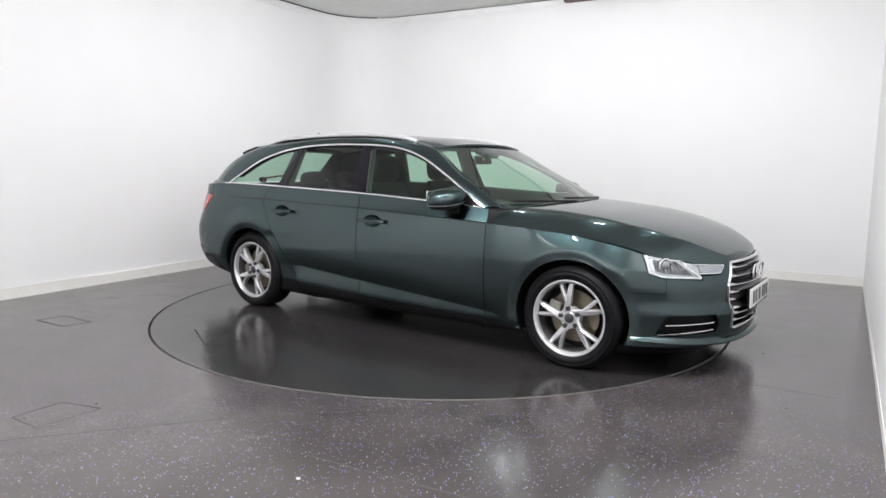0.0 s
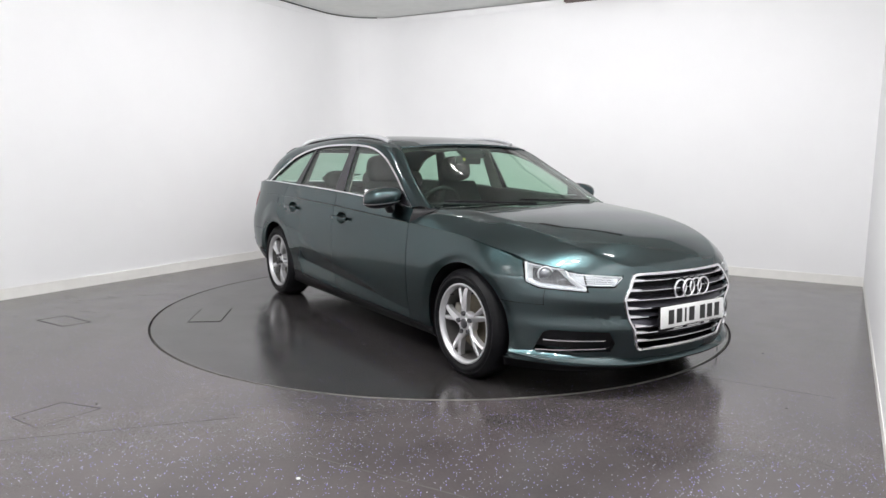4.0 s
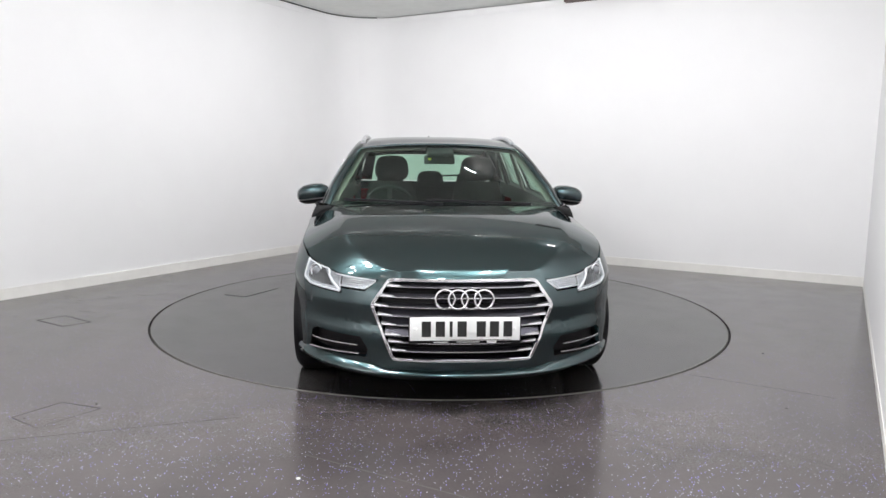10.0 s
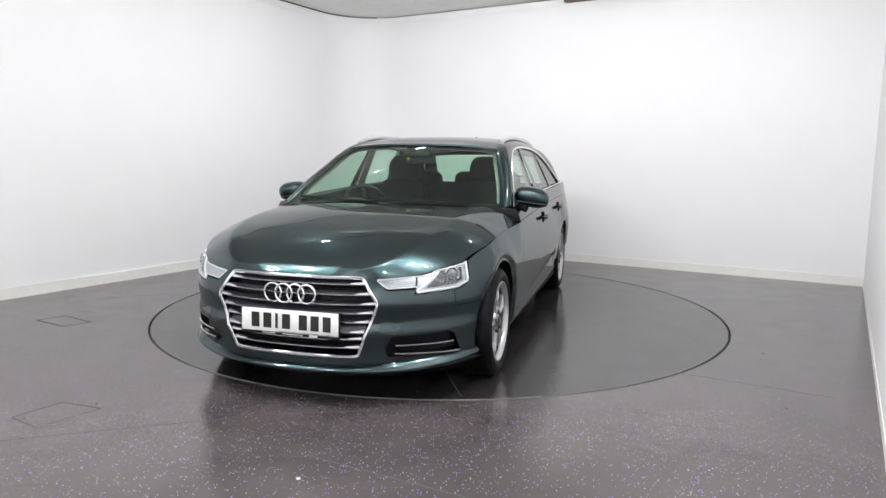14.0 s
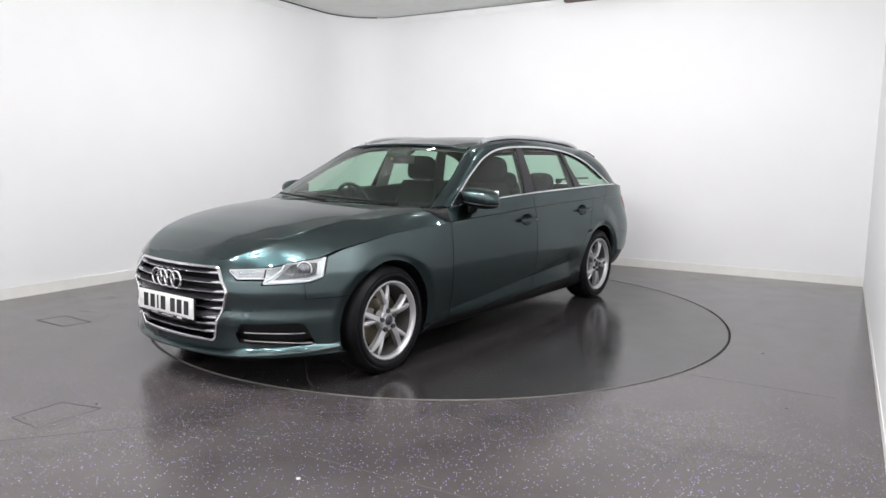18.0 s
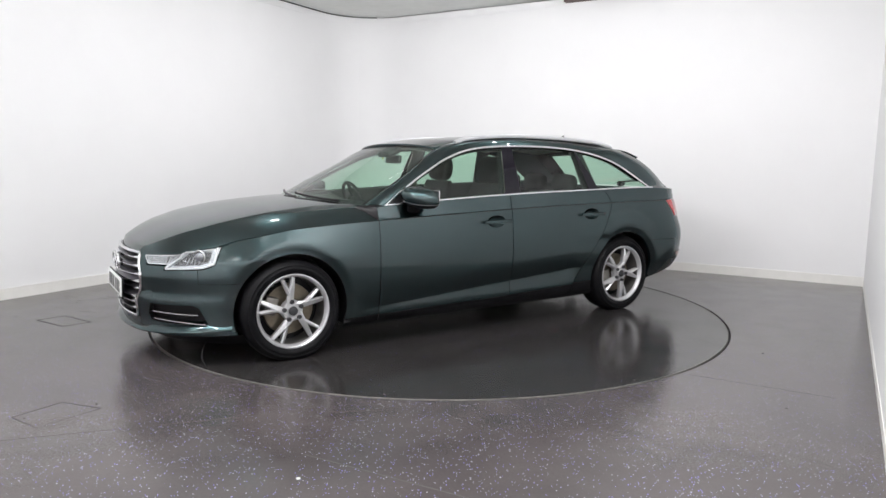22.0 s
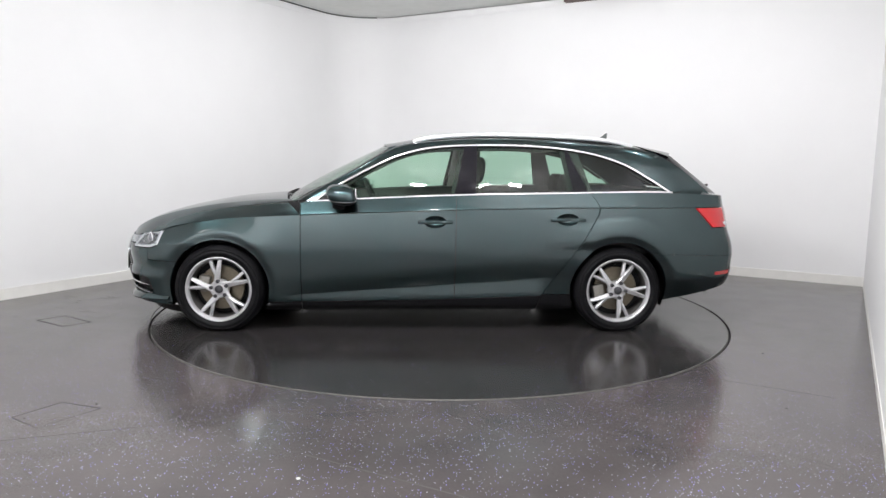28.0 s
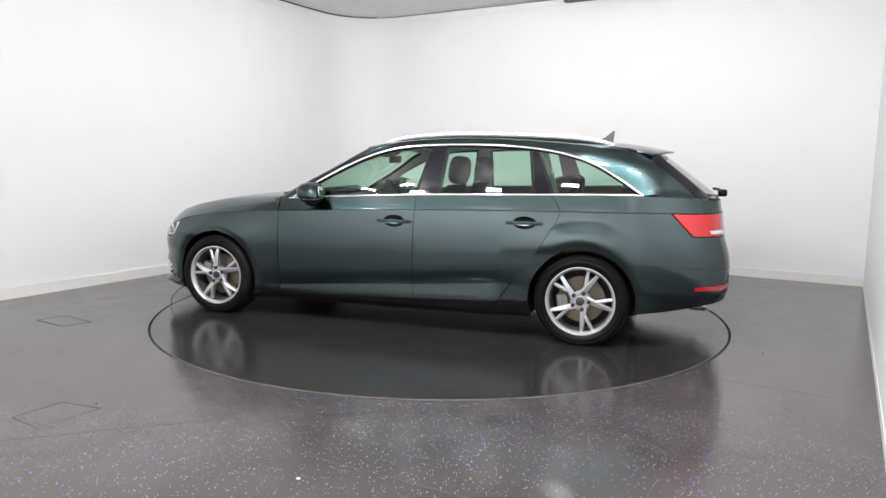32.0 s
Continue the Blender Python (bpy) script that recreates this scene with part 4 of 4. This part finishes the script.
# ---- scuttle, wipers ----
bm = grid_bm([[hood_point(0, -1 + 2 * j / 24) * 1.0 + Vector((.02, 0, -.012)) for j in range(25)], [screen_point(0.03, -1 + 2 * j / 24) + Vector((-.01, 0, -.006)) for j in range(25)]])
part("scuttle_panel", bm, M_BLACK, CAR, "black plastic scuttle panel")
bm = grid_bm([[screen_point(t, -1 + 2 * j / 24) + Vector((-.006, 0, -.006)) for j in range(25)] for t in (0, .04, .075)])
part("screen_frit", bm, M_GLOSSBLACK, CAR)
for y0, y1 in ((.52, -.12), (-.02, -.62)):
    def wp(y, t):
        return screen_point(t, y / .70) + Vector((.012, 0, .012))
    path = [wp(y0 + (y1 - y0) * k / 12, .015 + .05 * (k / 12)) for k in range(13)]
    part("wiper", sweep_bm(path, .014, .016, (0, 0, 1), 6), M_BLACK, CAR, "black windscreen wiper")

# ---- mirrors ----
def door_mirror(s):
    root = new("door_mirror")
    root.parent = CAR
    tagged(root, "green door mirror with a satin strip")
    def shell(z0, z1, grow=0.0):
        rows = []
        for i in range(13):
            f = z0 + (z1 - z0) * i / 12
            row = []
            for k in range(28):
                a = 2 * math.pi * k / 28
                c, sn = math.cos(a), math.sin(a)
                r = (max(0.0, 1 - abs(f) ** 2.4)) ** (1 / 2.4)
                x = math.copysign(abs(c) ** .8, c) * (.100 if c > 0 else .062) * r
                y = math.copysign(abs(sn) ** .75, sn) * .105 * r * (1 + .0 * c)
                row.append((x + grow * c - .018 * (y / .105) + .012 * f, y + grow * sn, f * .057 + .012 * (y / .105) * -1))
            rows.append(row)
        bm = grid_bm(rows, close=True)
        bm.faces.new([bm.verts.new(p) for p in rows[0]])
        bm.faces.new([bm.verts.new(p) for p in rows[-1]])
        weld(bm, 1e-4)
        for v in bm.verts:
            v.co.y *= s
        return bm
    part("housing", shell(-.42, 1.0), M_PAINT, root)
    part("lower_housing", shell(-1.0, -.52), M_BLACK, root)
    part("satin_strip", shell(-.515, -.425, .001), M_SATIN, root)
    bm = box_bm(-.003, .003, -.072, .072, -.026, .032, .002)
    part("mirror_glass", bm, M_CHROME, root, "", pose(-.058, 0, .004, 0, 0, 10 * s))
    foot = curve([(.03, -.03, -.035), (.035, -.055, -.075), (.04, -.085, -.10)], 8)
    bm = sweep_bm([(p.x, p.y * s, p.z) for p in foot], .075, .04, (0, s, 0), 10)
    part("foot", bm, M_BLACK, root)
    root.matrix_basis = pose(.530, .905 * s, .972) @ Matrix.Diagonal((1.22, 1.08, 1.26, 1))


for s in (1, -1):
    door_mirror(s)
    # black corner cover ahead of the side window
    tri = [(.765, .917), (.60, .925), (.60, 1.008)]
    bm = bmesh.new()
    bm.faces.new([bm.verts.new((x, (tumble(z) - .011) * s, z)) for x, z in tri])
    thicken(bm, .004)
    part("mirror_corner_cover", bm, M_BLACK, CAR)


# ---- door handles ----
def door_handle(x, z, s):
    root = new("door_handle")
    root.parent = CAR
    tagged(root, "green pull handle with a bright strip over a dark cup")
    y = side_y(x, z)
    rows = []
    for i in range(7):
        f = i / 6
        rows.append([(.0795 * f * math.cos(a), s * (-.034 * (1 - f ** 3)), .0435 * f * math.sin(a)) for a in [2 * math.pi * k / 28 for k in range(28)]])
    bm = grid_bm(rows, close=True)
    part("cup", weld(bm), M_PAINT, root, "hollow handle cup")
    path = [(x_, (.012 + .022 * (1 - (x_ / .118) ** 4)), .003 * (1 - (x_ / .118) ** 2)) for x_ in [-.114 + .228 * k / 16 for k in range(17)]]
    part("grip", sweep_bm([(a, b * s, c) for a, b, c in path], .024, .030, (0, s, 0), 10), M_PAINT, root)
    path = [(a, (b + .0115) * s, c + .003) for a, b, c in path]
    part("bright_strip", sweep_bm(path, .006, .004, (0, s, 0), 6), M_CHROME, root)
    root.matrix_basis = pose(x, y * s, z, 0, 0 if s > 0 else 0, 0)


for s in (1, -1):
    for hx, hz in HANDLES:
        door_handle(hx, hz, s)

# ---- roof rails, aerial ----
for s in (1, -1):
    rail = new("roof_rail")
    rail.parent = CAR
    tagged(rail, "satin aluminium roof rail")
    pts = curve([(.06, .575 * s, 1.342), (-.02, .572 * s, 1.366), (-.18, .568 * s, 1.386), (-.43, .565 * s, 1.400), (-.88, .56 * s, 1.397), (-1.30, .555 * s, 1.376), (-1.47, .552 * s, 1.352), (-1.56, .55 * s, 1.326)], 50)
    part("bar", sweep_bm([p + Vector((0, 0, -.001)) for p in pts], .030, .030, (0, 0, 1), 10), M_SATIN, rail)
    part("rail_base", sweep_bm([p + Vector((0, 0, -.024)) for p in pts], .012, .022, (0, 0, 1), 8), M_BLACK, rail)
bm = bmesh.new()
rows = []
for i in range(9):
    f = i / 8
    z = .088 * f
    x0, x1 = -.085 + .0 * f, .075 - .135 * f ** .75
    x0 = -.062 - .02 * f * 0
    w = .024 * (1 - f) ** .7 + .004
    rows.append([(x1, 0, z), ((x0 + x1) / 2, w, z), (x0 - .012 * f, w * .7, z), (x0 - .012 * f, -w * .7, z), ((x0 + x1) / 2, -w, z)])
bm = grid_bm(rows, close=True)
bm.faces.new([bm.verts.new(p) for p in rows[-1]])
weld(bm, 1e-4)
part("aerial_fin", bm, M_FIN, CAR, "grey shark-fin aerial", pose(-1.45, 0, z_roof(-1.45) - .008))

# ---- tail ----
TAILC = [c for c in RAW if c[0].x < -1.6]
tail_cells, _ = carve(TAILC, half_planes(TAIL, lambda p: (p.x if abs(p.y) > .1 else 0, p.z)), .003)
for s in (1, -1):
    lamp = new("tail_lamp")
    lamp.parent = CAR
    tagged(lamp, "red wrap-round tail lamp with a clear strip")
    bm = cells_bm(tail_cells, (s,), -.004)
    skirt(bm, .05, mid_in)
    part("red_lens", bm, M_RED, lamp)
    strip, _ = carve(tail_cells, [lambda p: .790 - p.z, lambda p: p.z - .770, lambda p: -2.175 - p.x - (.798 - p.z) * .8, lambda p: p.x + 2.312], 0)
    if strip:
        part("clear_strip", cells_bm(strip, (s,), -.006), M_LAMPWHITE, lamp)
    rc, _ = carve(TAILC, [lambda p: .442 - p.z + (p.x + 2.2) * -.05, lambda p: p.z - .414, lambda p: -2.115 - p.x], 0)
    rc, _ = carve(rc, [lambda p: p.y - .45], 0)
    part("rear_reflector", cells_bm(rc, (s,), -.004), M_RED, CAR, "narrow red bumper reflector")
    # exhaust tip
    part("exhaust_tip", lathe_bm([(.030, .0), (.036, .0), (.036, .10), (.030, .10)], 24, "x", True), M_CHROME, CAR, "", pose(-2.20, .50 * s, .262))

# boot spoiler
rows = []
for i in range(9):
    f = i / 8
    row = []
    for j in range(21):
        q = -1 + 2 * j / 20
        x = -1.655 - f * (.300 - .14 * q * q)
        w = .60 + .02 * f
        row.append((x, q * w, z_edge(-1.66) - (.030 * f ** 1.3) + (z_roof(-1.62) - z_edge(-1.62)) * (1 - abs(q) ** 2.6) * (1 - .6 * f) - .020 * f * abs(q) ** 6))
    rows.append(row)
rows.append([(p[0] + .004, p[1], p[2] - .012) for p in rows[-1]])
rows.append([(p[0] + .10, p[1] * .97, p[2] - .014) for p in rows[-1]])
part("boot_spoiler", grid_bm(rows), M_PAINT, CAR)
# rear screen and its gloss black side blades
def gate_pt(t, q):
    """The rear screen: t from its top to its foot, q across."""
    x = -1.90 + t * (-2.265 + 1.90)
    z = 1.262 + t * (.985 - 1.262)
    w = .62 + .07 * t
    return Vector((x + .055 * q * q * (1 + .6 * t), q * w, z))


part("rear_screen", grid_bm([[gate_pt(i / 10, -.86 + 1.72 * j / 16) for j in range(17)] for i in range(11)]), M_DARKGLASS, CAR, "green-tinted rear screen")
for s in (1, -1):
    rows = []
    for i in range(11):
        t = i / 10
        a = gate_pt(t, .86)
        b = Vector((-1.700 - .405 * t, .617 + .095 * t, 1.284 - .290 * t))
        rows.append([(p.x, p.y * s, p.z) for p in (a, a.lerp(b, .5) + Vector((-.008, .012, .0)), b)])
    part("gate_blade", grid_bm(rows), M_GLOSSBLACK, CAR, "gloss black blade beside the rear screen")
bm = sweep_bm([gate_pt(.97, .0) + Vector((-.03, 0, .02)), gate_pt(.90, .25) + Vector((-.035, 0, .02)), gate_pt(.86, .55) + Vector((-.03, 0, .02))], .018, .018, (0, 0, 1), 8)
part("rear_wiper", bm, M_BLACK, CAR)
part("wiper_pivot", lathe_bm([(0, .03), (.02, .03), (.026, .02), (.028, -.03)], 16, "x"), M_BLACK, CAR, "", pose(-2.30, 0, 1.0, 0, 180, 0))
for s in (1, -1):
    part("quarter_trim", box_bm(-2.10, -1.28, s * .715 - .008, s * .715 + .008, .55, .95), M_DASH, CAR)
part("gate_inner", box_bm(-2.20, -2.16, -.60, .60, .45, .955), M_BLACK, CAR)
# fuel flap on the other flank
flap, _ = carve([c for c in RAW if c[0].x < -1.2 and c[0].z > .6], [lambda p: p.x + 1.57, lambda p: -1.375 - p.x, lambda p: p.z - .828, lambda p: .868 - p.z], .0)
part("fuel_flap", cells_bm(flap, (-1,), -.0025), M_PAINT, CAR)

# ---- cabin ----
rows = [[roof_point(i / 14, -1 + 2 * j / 12) + Vector((-.02, 0, -.040)) for j in range(13)] for i in range(15)]
part("headlining", grid_bm(rows), M_TRIM, CAR, "pale grey headlining")
for s in (1, -1):
    rows = []
    for a, b in zip(dlo_top, roof_edge):
        rows.append([(p.x - .01, p.y * s, p.z) for p in (Vector((a.x, a.y - .035, a.z - .012)), Vector((b.x, b.y - .03, b.z - .036)))])
    part("pillar_trim", grid_bm(rows[:44]), M_TRIM, CAR)
    for x0b, x1b, x0t, x1t in ((-.24, -.39, -.30, -.41), (-1.08, -1.26, -1.01, -1.12)):
        rows = [[(x0b, .765 * s, .90), (x1b, .765 * s, .90)], [(x0t, .615 * s, 1.315), (x1t, .615 * s, 1.315)]]
        part("pillar_trim", thicken(grid_bm(rows), .012), M_TRIM if x0b > -1 else M_DASH, CAR)
    rows = [[(x, .795 * s, z_belt(x) - .06), (x, .775 * s, z_belt(x) + .012), (x, .735 * s, z_belt(x) + .004), (x, .70 * s, z_belt(x) - .10)] for x in [.86 - k * .12 for k in range(21)]]
    part("door_card", grid_bm(rows), M_DASH, CAR)

dash = []
for j in range(25):
    y = -.74 + 1.48 * j / 24
    hood = .035 * math.exp(-((y + .37) / .17) ** 2)
    dash.append([(1.02, y, .87), (.86, y, .895), (.70, y, .905 + hood * .5), (.62, y, .905 + hood), (.57, y, .88 + hood * .6), (.60, y, .78), (.66, y, .60), (.66, y, .3)])
part("dashboard", grid_bm(dash), M_DASH, CAR)
wheel_s = new("steering_wheel")
wheel_s.parent = CAR
rows = []
for j in range(40):
    a = 2 * math.pi * j / 40
    c = Vector((0, math.cos(a), math.sin(a)))
    rows.append([c * (.178 + .014 * math.cos(b)) + Vector((.014 * math.sin(b), 0, 0)) for b in [2 * math.pi * i / 8 for i in range(8)]])
rows.append(rows[0])
part("rim", weld(grid_bm(rows, close=True), 1e-5), M_SEAT, wheel_s)
part("boss", box_bm(-.02, .03, -.075, .075, -.06, .06, .02), M_DASH, wheel_s)
for m in (pose(0, 0, 0), pose(0, 0, 0, 180, 0, 0), pose(0, 0, 0, 90, 0, 0)):
    part("spoke", box_bm(-.01, .01, .06, .172, -.018, .018, .006), M_DASH, wheel_s, "", m)
wheel_s.matrix_basis = pose(.40, -.37, .86, 0, 24, 0)


def headrest_bm(w, h, d):
    """A padded pillow shape, fuller at its foot."""
    rows = []
    for i in range(13):
        a = math.pi * (i / 12 - .5)
        c, sn = max(.02, math.cos(a)) ** .55, math.copysign(abs(math.sin(a)) ** .75, math.sin(a))
        rows.append([(math.copysign(abs(math.cos(b)) ** .7, math.cos(b)) * d * c, math.copysign(abs(math.sin(b)) ** .7, math.sin(b)) * w * c * (1 - .06 * sn), h * sn)
                     for b in [2 * math.pi * k / 20 for k in range(20)]])
    return weld(grid_bm(rows, close=True))


def seat(x, y, back_top, wide, lean, rest):
    root = new("seat")
    root.parent = CAR
    tagged(root, "dark fabric car seat with headrest")
    rows = []
    for i in range(9):
        f = i / 8
        z = .42 + (back_top - .42) * f
        xx = x - lean * f
        w = wide * (1 - .22 * f ** 3)
        d = .06 * (1 - .35 * f)
        prof = []
        for k in range(20):
            a = 2 * math.pi * k / 20
            c, sn = math.cos(a), math.sin(a)
            yy = math.copysign(abs(sn) ** .6, sn) * w
            bolster = .035 * (abs(yy) / w) ** 4 * (1 - f) if c > 0 else 0
            prof.append((xx + math.copysign(abs(c) ** .6, c) * d + bolster, y + yy, z))
        rows.append(prof)
    bm = grid_bm(rows, close=True)
    bm.faces.new([bm.verts.new(p) for p in rows[-1]])
    part("backrest", weld(bm), M_SEAT, root)
    part("cushion", box_bm(x, x + .50, y - wide, y + wide, .36, .50, .05, 3), M_SEAT, root)
    for yy in rest:
        part("headrest", headrest_bm(.14 if len(rest) == 1 else .125, .105 if len(rest) == 1 else .08, .068), M_SEAT, root, "", pose(x - lean - .02, y + yy, back_top + (.105 if len(rest) == 1 else .07), 0, -8, 0))
        for dy in (-.05, .05):
            part("headrest_post", lathe_bm([(.006, -.06), (.006, .05)], 10, "z"), M_CHROME, root, "", pose(x - lean - .01, y + yy + dy, back_top + .01))
    return root


seat(-.20, .36, 1.035, .235, .20, (0,))
seat(-.20, -.36, 1.035, .235, .20, (0,))
seat(-1.02, 0, .955, .60, .16, (-.38, 0, .38))
part("parcel_cover", box_bm(-2.10, -1.22, -.60, .60, .90, .915, .004), M_DASH, CAR)
# inside mirror, sensor housing, round sticker
part("sensor_housing", box_bm(-.06, .06, -.10, .10, -.02, .025, .015), M_DASH, CAR, "", pose(.285, 0, 1.268, 0, 26, 0))
part("inside_mirror", box_bm(-.012, .014, -.115, .115, -.032, .032, .012), M_DASH, CAR, "", pose(.25, .0, 1.215, 0, -6, 0))
part("round_sticker", lathe_bm([(0, .0), (.012, .0)], 20, "x"), M_YELLOW, CAR, "yellow round sticker", pose(.305, -.075, 1.222, 0, 0, 0))

# dark seals inside the window openings
for s in (1, -1):
    rows = []
    for p in dlo_top[2:-2]:
        d = Vector((p.x + .38, 0, p.z - .98)).normalized()
        q = Vector((p.x - d.x * .034, 0, p.z - d.z * .034))
        rows.append([(p.x, (p.y - .020) * s, p.z), (q.x, (tumble(q.z) - .022) * s, q.z), (q.x, (tumble(q.z) - .040) * s, q.z)])
    part("window_seal", grid_bm(rows), M_BLACK, CAR)
    for xb, xt, w in ((-.235, -.315, .03), (-.385, -.405, -.022), (-1.085, -1.03, .03), (-1.19, -1.05, -.02)):
        zb, zt = z_belt(xb), 1.315 if xt > -.9 else 1.297
        rows = [[(x + k * w, (tumble(z) - .021 - .012 * k) * s, z) for k in (0, 1)] for x, z in ((xb, zb), ((xb + xt) / 2, (zb + zt) / 2), (xt, zt))]
        part("window_seal", grid_bm(rows), M_BLACK, CAR)


# ---- wheels ----
def wheel_thing(x, s, spin, front):
    w = new("wheel")
    w.parent = CAR
    w.matrix_basis = pose(x, 0, HUBZ) if s > 0 else pose(x, 0, HUBZ, 0, 0, 180)
    out = .885
    # tyre
    prof = [(.222, out - .02), (.232, out - .006), (.248, out), (.250, out + .0015), (.262, out + .0015), (.264, out - .0005), (.278, out - .003), (.281, out - .0015), (.284, out - .005), (.300, out - .018), (.309, out - .034), (TYRE_R, out - .06), (TYRE_R, out - .165), (.308, out - .19), (.290, out - .218), (.25, out - .225), (.222, out - .205)]
    part("tyre", lathe_bm(prof, 72, "y", True), M_TYRE, w, "black rubber tyre")
    prof = [(.229, out - .012), (.229, out - .004), (.222, out - .003), (.214, out - .010), (.206, out - .028), (.206, out - .034), (.224, out - .034)]
    part("rim", lathe_bm(prof, 72, "y", True), M_ALLOY, w)
    # darker metal than the rim: the shade inside the wheel is in its colour
    part("rim_barrel", lathe_bm([(.205, out - .033), (.199, out - .10), (.200, out - .20), (.223, out - .20), (.223, out - .033)], 48, "y", True), M_BARREL_SHADE, w, "dusty inner barrel of the rim")
    part("brake_disc", lathe_bm([(.0, out - .10), (.155, out - .10), (.157, out - .105), (.157, out - .125), (.0, out - .125)], 48), M_DISC, w, "worn steel brake disc")
    part("backing_plate", lathe_bm([(.0, out - .14), (.198, out - .14), (.198, out - .15), (0, out - .15)], 40), M_BLACK, w)
    bmc = box_bm(-.055, .055, out - .135, out - .062, .085, .165, .012)
    part("caliper", bmc, M_CALIPER, w, "", pose(0, 0, 0, 0, 75 if front else 100, 0))
    # five units: a tapering ridged blade set askew, and a slimmer arm that branches from it
    for k in range(5):
        for arm, (r0, r1, m0, m1, h0, h1) in enumerate(((.036, .220, .015, -.0390, .0255, .0120), (.084, .220, .002, .0380, .0125, .0115))):
            rows = []
            for i in range(11):
                f = i / 10
                r = r0 + f * (r1 - r0)
                mid = m0 + (m1 - m0) * f
                half = h0 + (h1 - h0) * f ** .8
                y = out - .024 + .010 * math.sin(math.pi * min(1, (r - .03) / .19) * .9) - .004 * (r - .03) / .19 - .010 * f ** 4
                ridge = mid + half * (.45 if arm == 0 else -.1)
                rows.append([(mid - half, y - .011 + .004 * f, r), (ridge - .002, y + .001, r), (ridge + .002, y + .001, r), (mid + half, y - .008, r),
                             (mid + half * .75, y - .042, r), (mid - half * .75, y - .042, r)])
            bm = grid_bm(rows, close=True)
            part("spoke", weld(bm), M_ALLOY, w, "", pose(0, 0, 0, 0, spin + 72 * k, 0), sharp=22)
    part("hub", lathe_bm([(.0, out - .020), (.030, out - .020), (.034, out - .024), (.060, out - .026), (.066, out - .034), (.066, out - .07), (.0, out - .07)], 40), M_ALLOY, w)
    part("hub_cap", lathe_bm([(.0, out - .010), (.024, out - .011), (.028, out - .014), (.029, out - .026)], 32), M_LAMPDARK, w, "dark grey hub cap")
    for k in range(5):
        a = radians(spin + 72 * k)
        bm = lathe_bm([(.0, out - .014), (.008, out - .014), (.0105, out - .011), (.0135, out - .012), (.0145, out - .03)], 12)
        part("wheel_bolt", bm, M_LAMPDARK, w, "", pose(.056 * math.sin(a), 0, .056 * math.cos(a)))
    part("valve", lathe_bm([(.0, out - .008), (.004, out - .008), (.004, out - .03)], 8), M_BLACK, w, "", pose(.19 * math.sin(radians(spin + 30)), 0, .19 * math.cos(radians(spin + 30))))
    return w


for x, s, spin in ((HUBX, 1, 7.5), (-HUBX, 1, -22), (HUBX, -1, 9.5), (-HUBX, -1, -23)):
    wheel_thing(x, s, spin, x > 0)
    # wheel-arch liner
    rows = []
    for k in range(25):
        a = radians(-20 + 220 * k / 24)
        c, sn = math.cos(a) * (ARCH_R + .004), math.sin(a) * (ARCH_R + .004)
        rows.append([(x + c, s * (side_y(x + c, HUBZ + sn) - .012), HUBZ + sn), (x + c * 1.0, s * .60, HUBZ + sn)])
    part("wheel_arch_liner", grid_bm(rows), M_BLACK, CAR)

# underbody and the dark inner walls
part("underbody", box_bm(-1.68, 1.85, -.60, .60, .16, .19, .01), M_BLACK, CAR)
part("firewall", box_bm(.93, .97, -.70, .70, .19, .80), M_BLACK, CAR)
for s in (1, -1):
    part("door_lining", box_bm(-1.02, .80, s * .78 - .02, s * .78 + .02, .17, .88, .01), M_DASH, CAR)
    part("wheel_well", box_bm(-1.76, -1.0, s * .58 - .01, s * .58 + .01, .17, .86), M_BLACK, CAR)
    part("wheel_well", box_bm(.97, 1.85, s * .58 - .01, s * .58 + .01, .17, .70), M_BLACK, CAR)


# ---- movement ----
def motions():
    turns, rides = [], []
    for k in range(33):
        a = turn_at(k)
        c, s = math.cos(radians(a)), math.sin(radians(a))
        turns.append((float(k), pose(0, 0, 0, 0, 0, a)))
        rides.append((float(k), pose(c * CAR_OFF[0] - s * CAR_OFF[1], s * CAR_OFF[0] + c * CAR_OFF[1], 0, 0, 0, a)))
    walk(TABLE, turns)
    walk(CAR, rides)


motions()
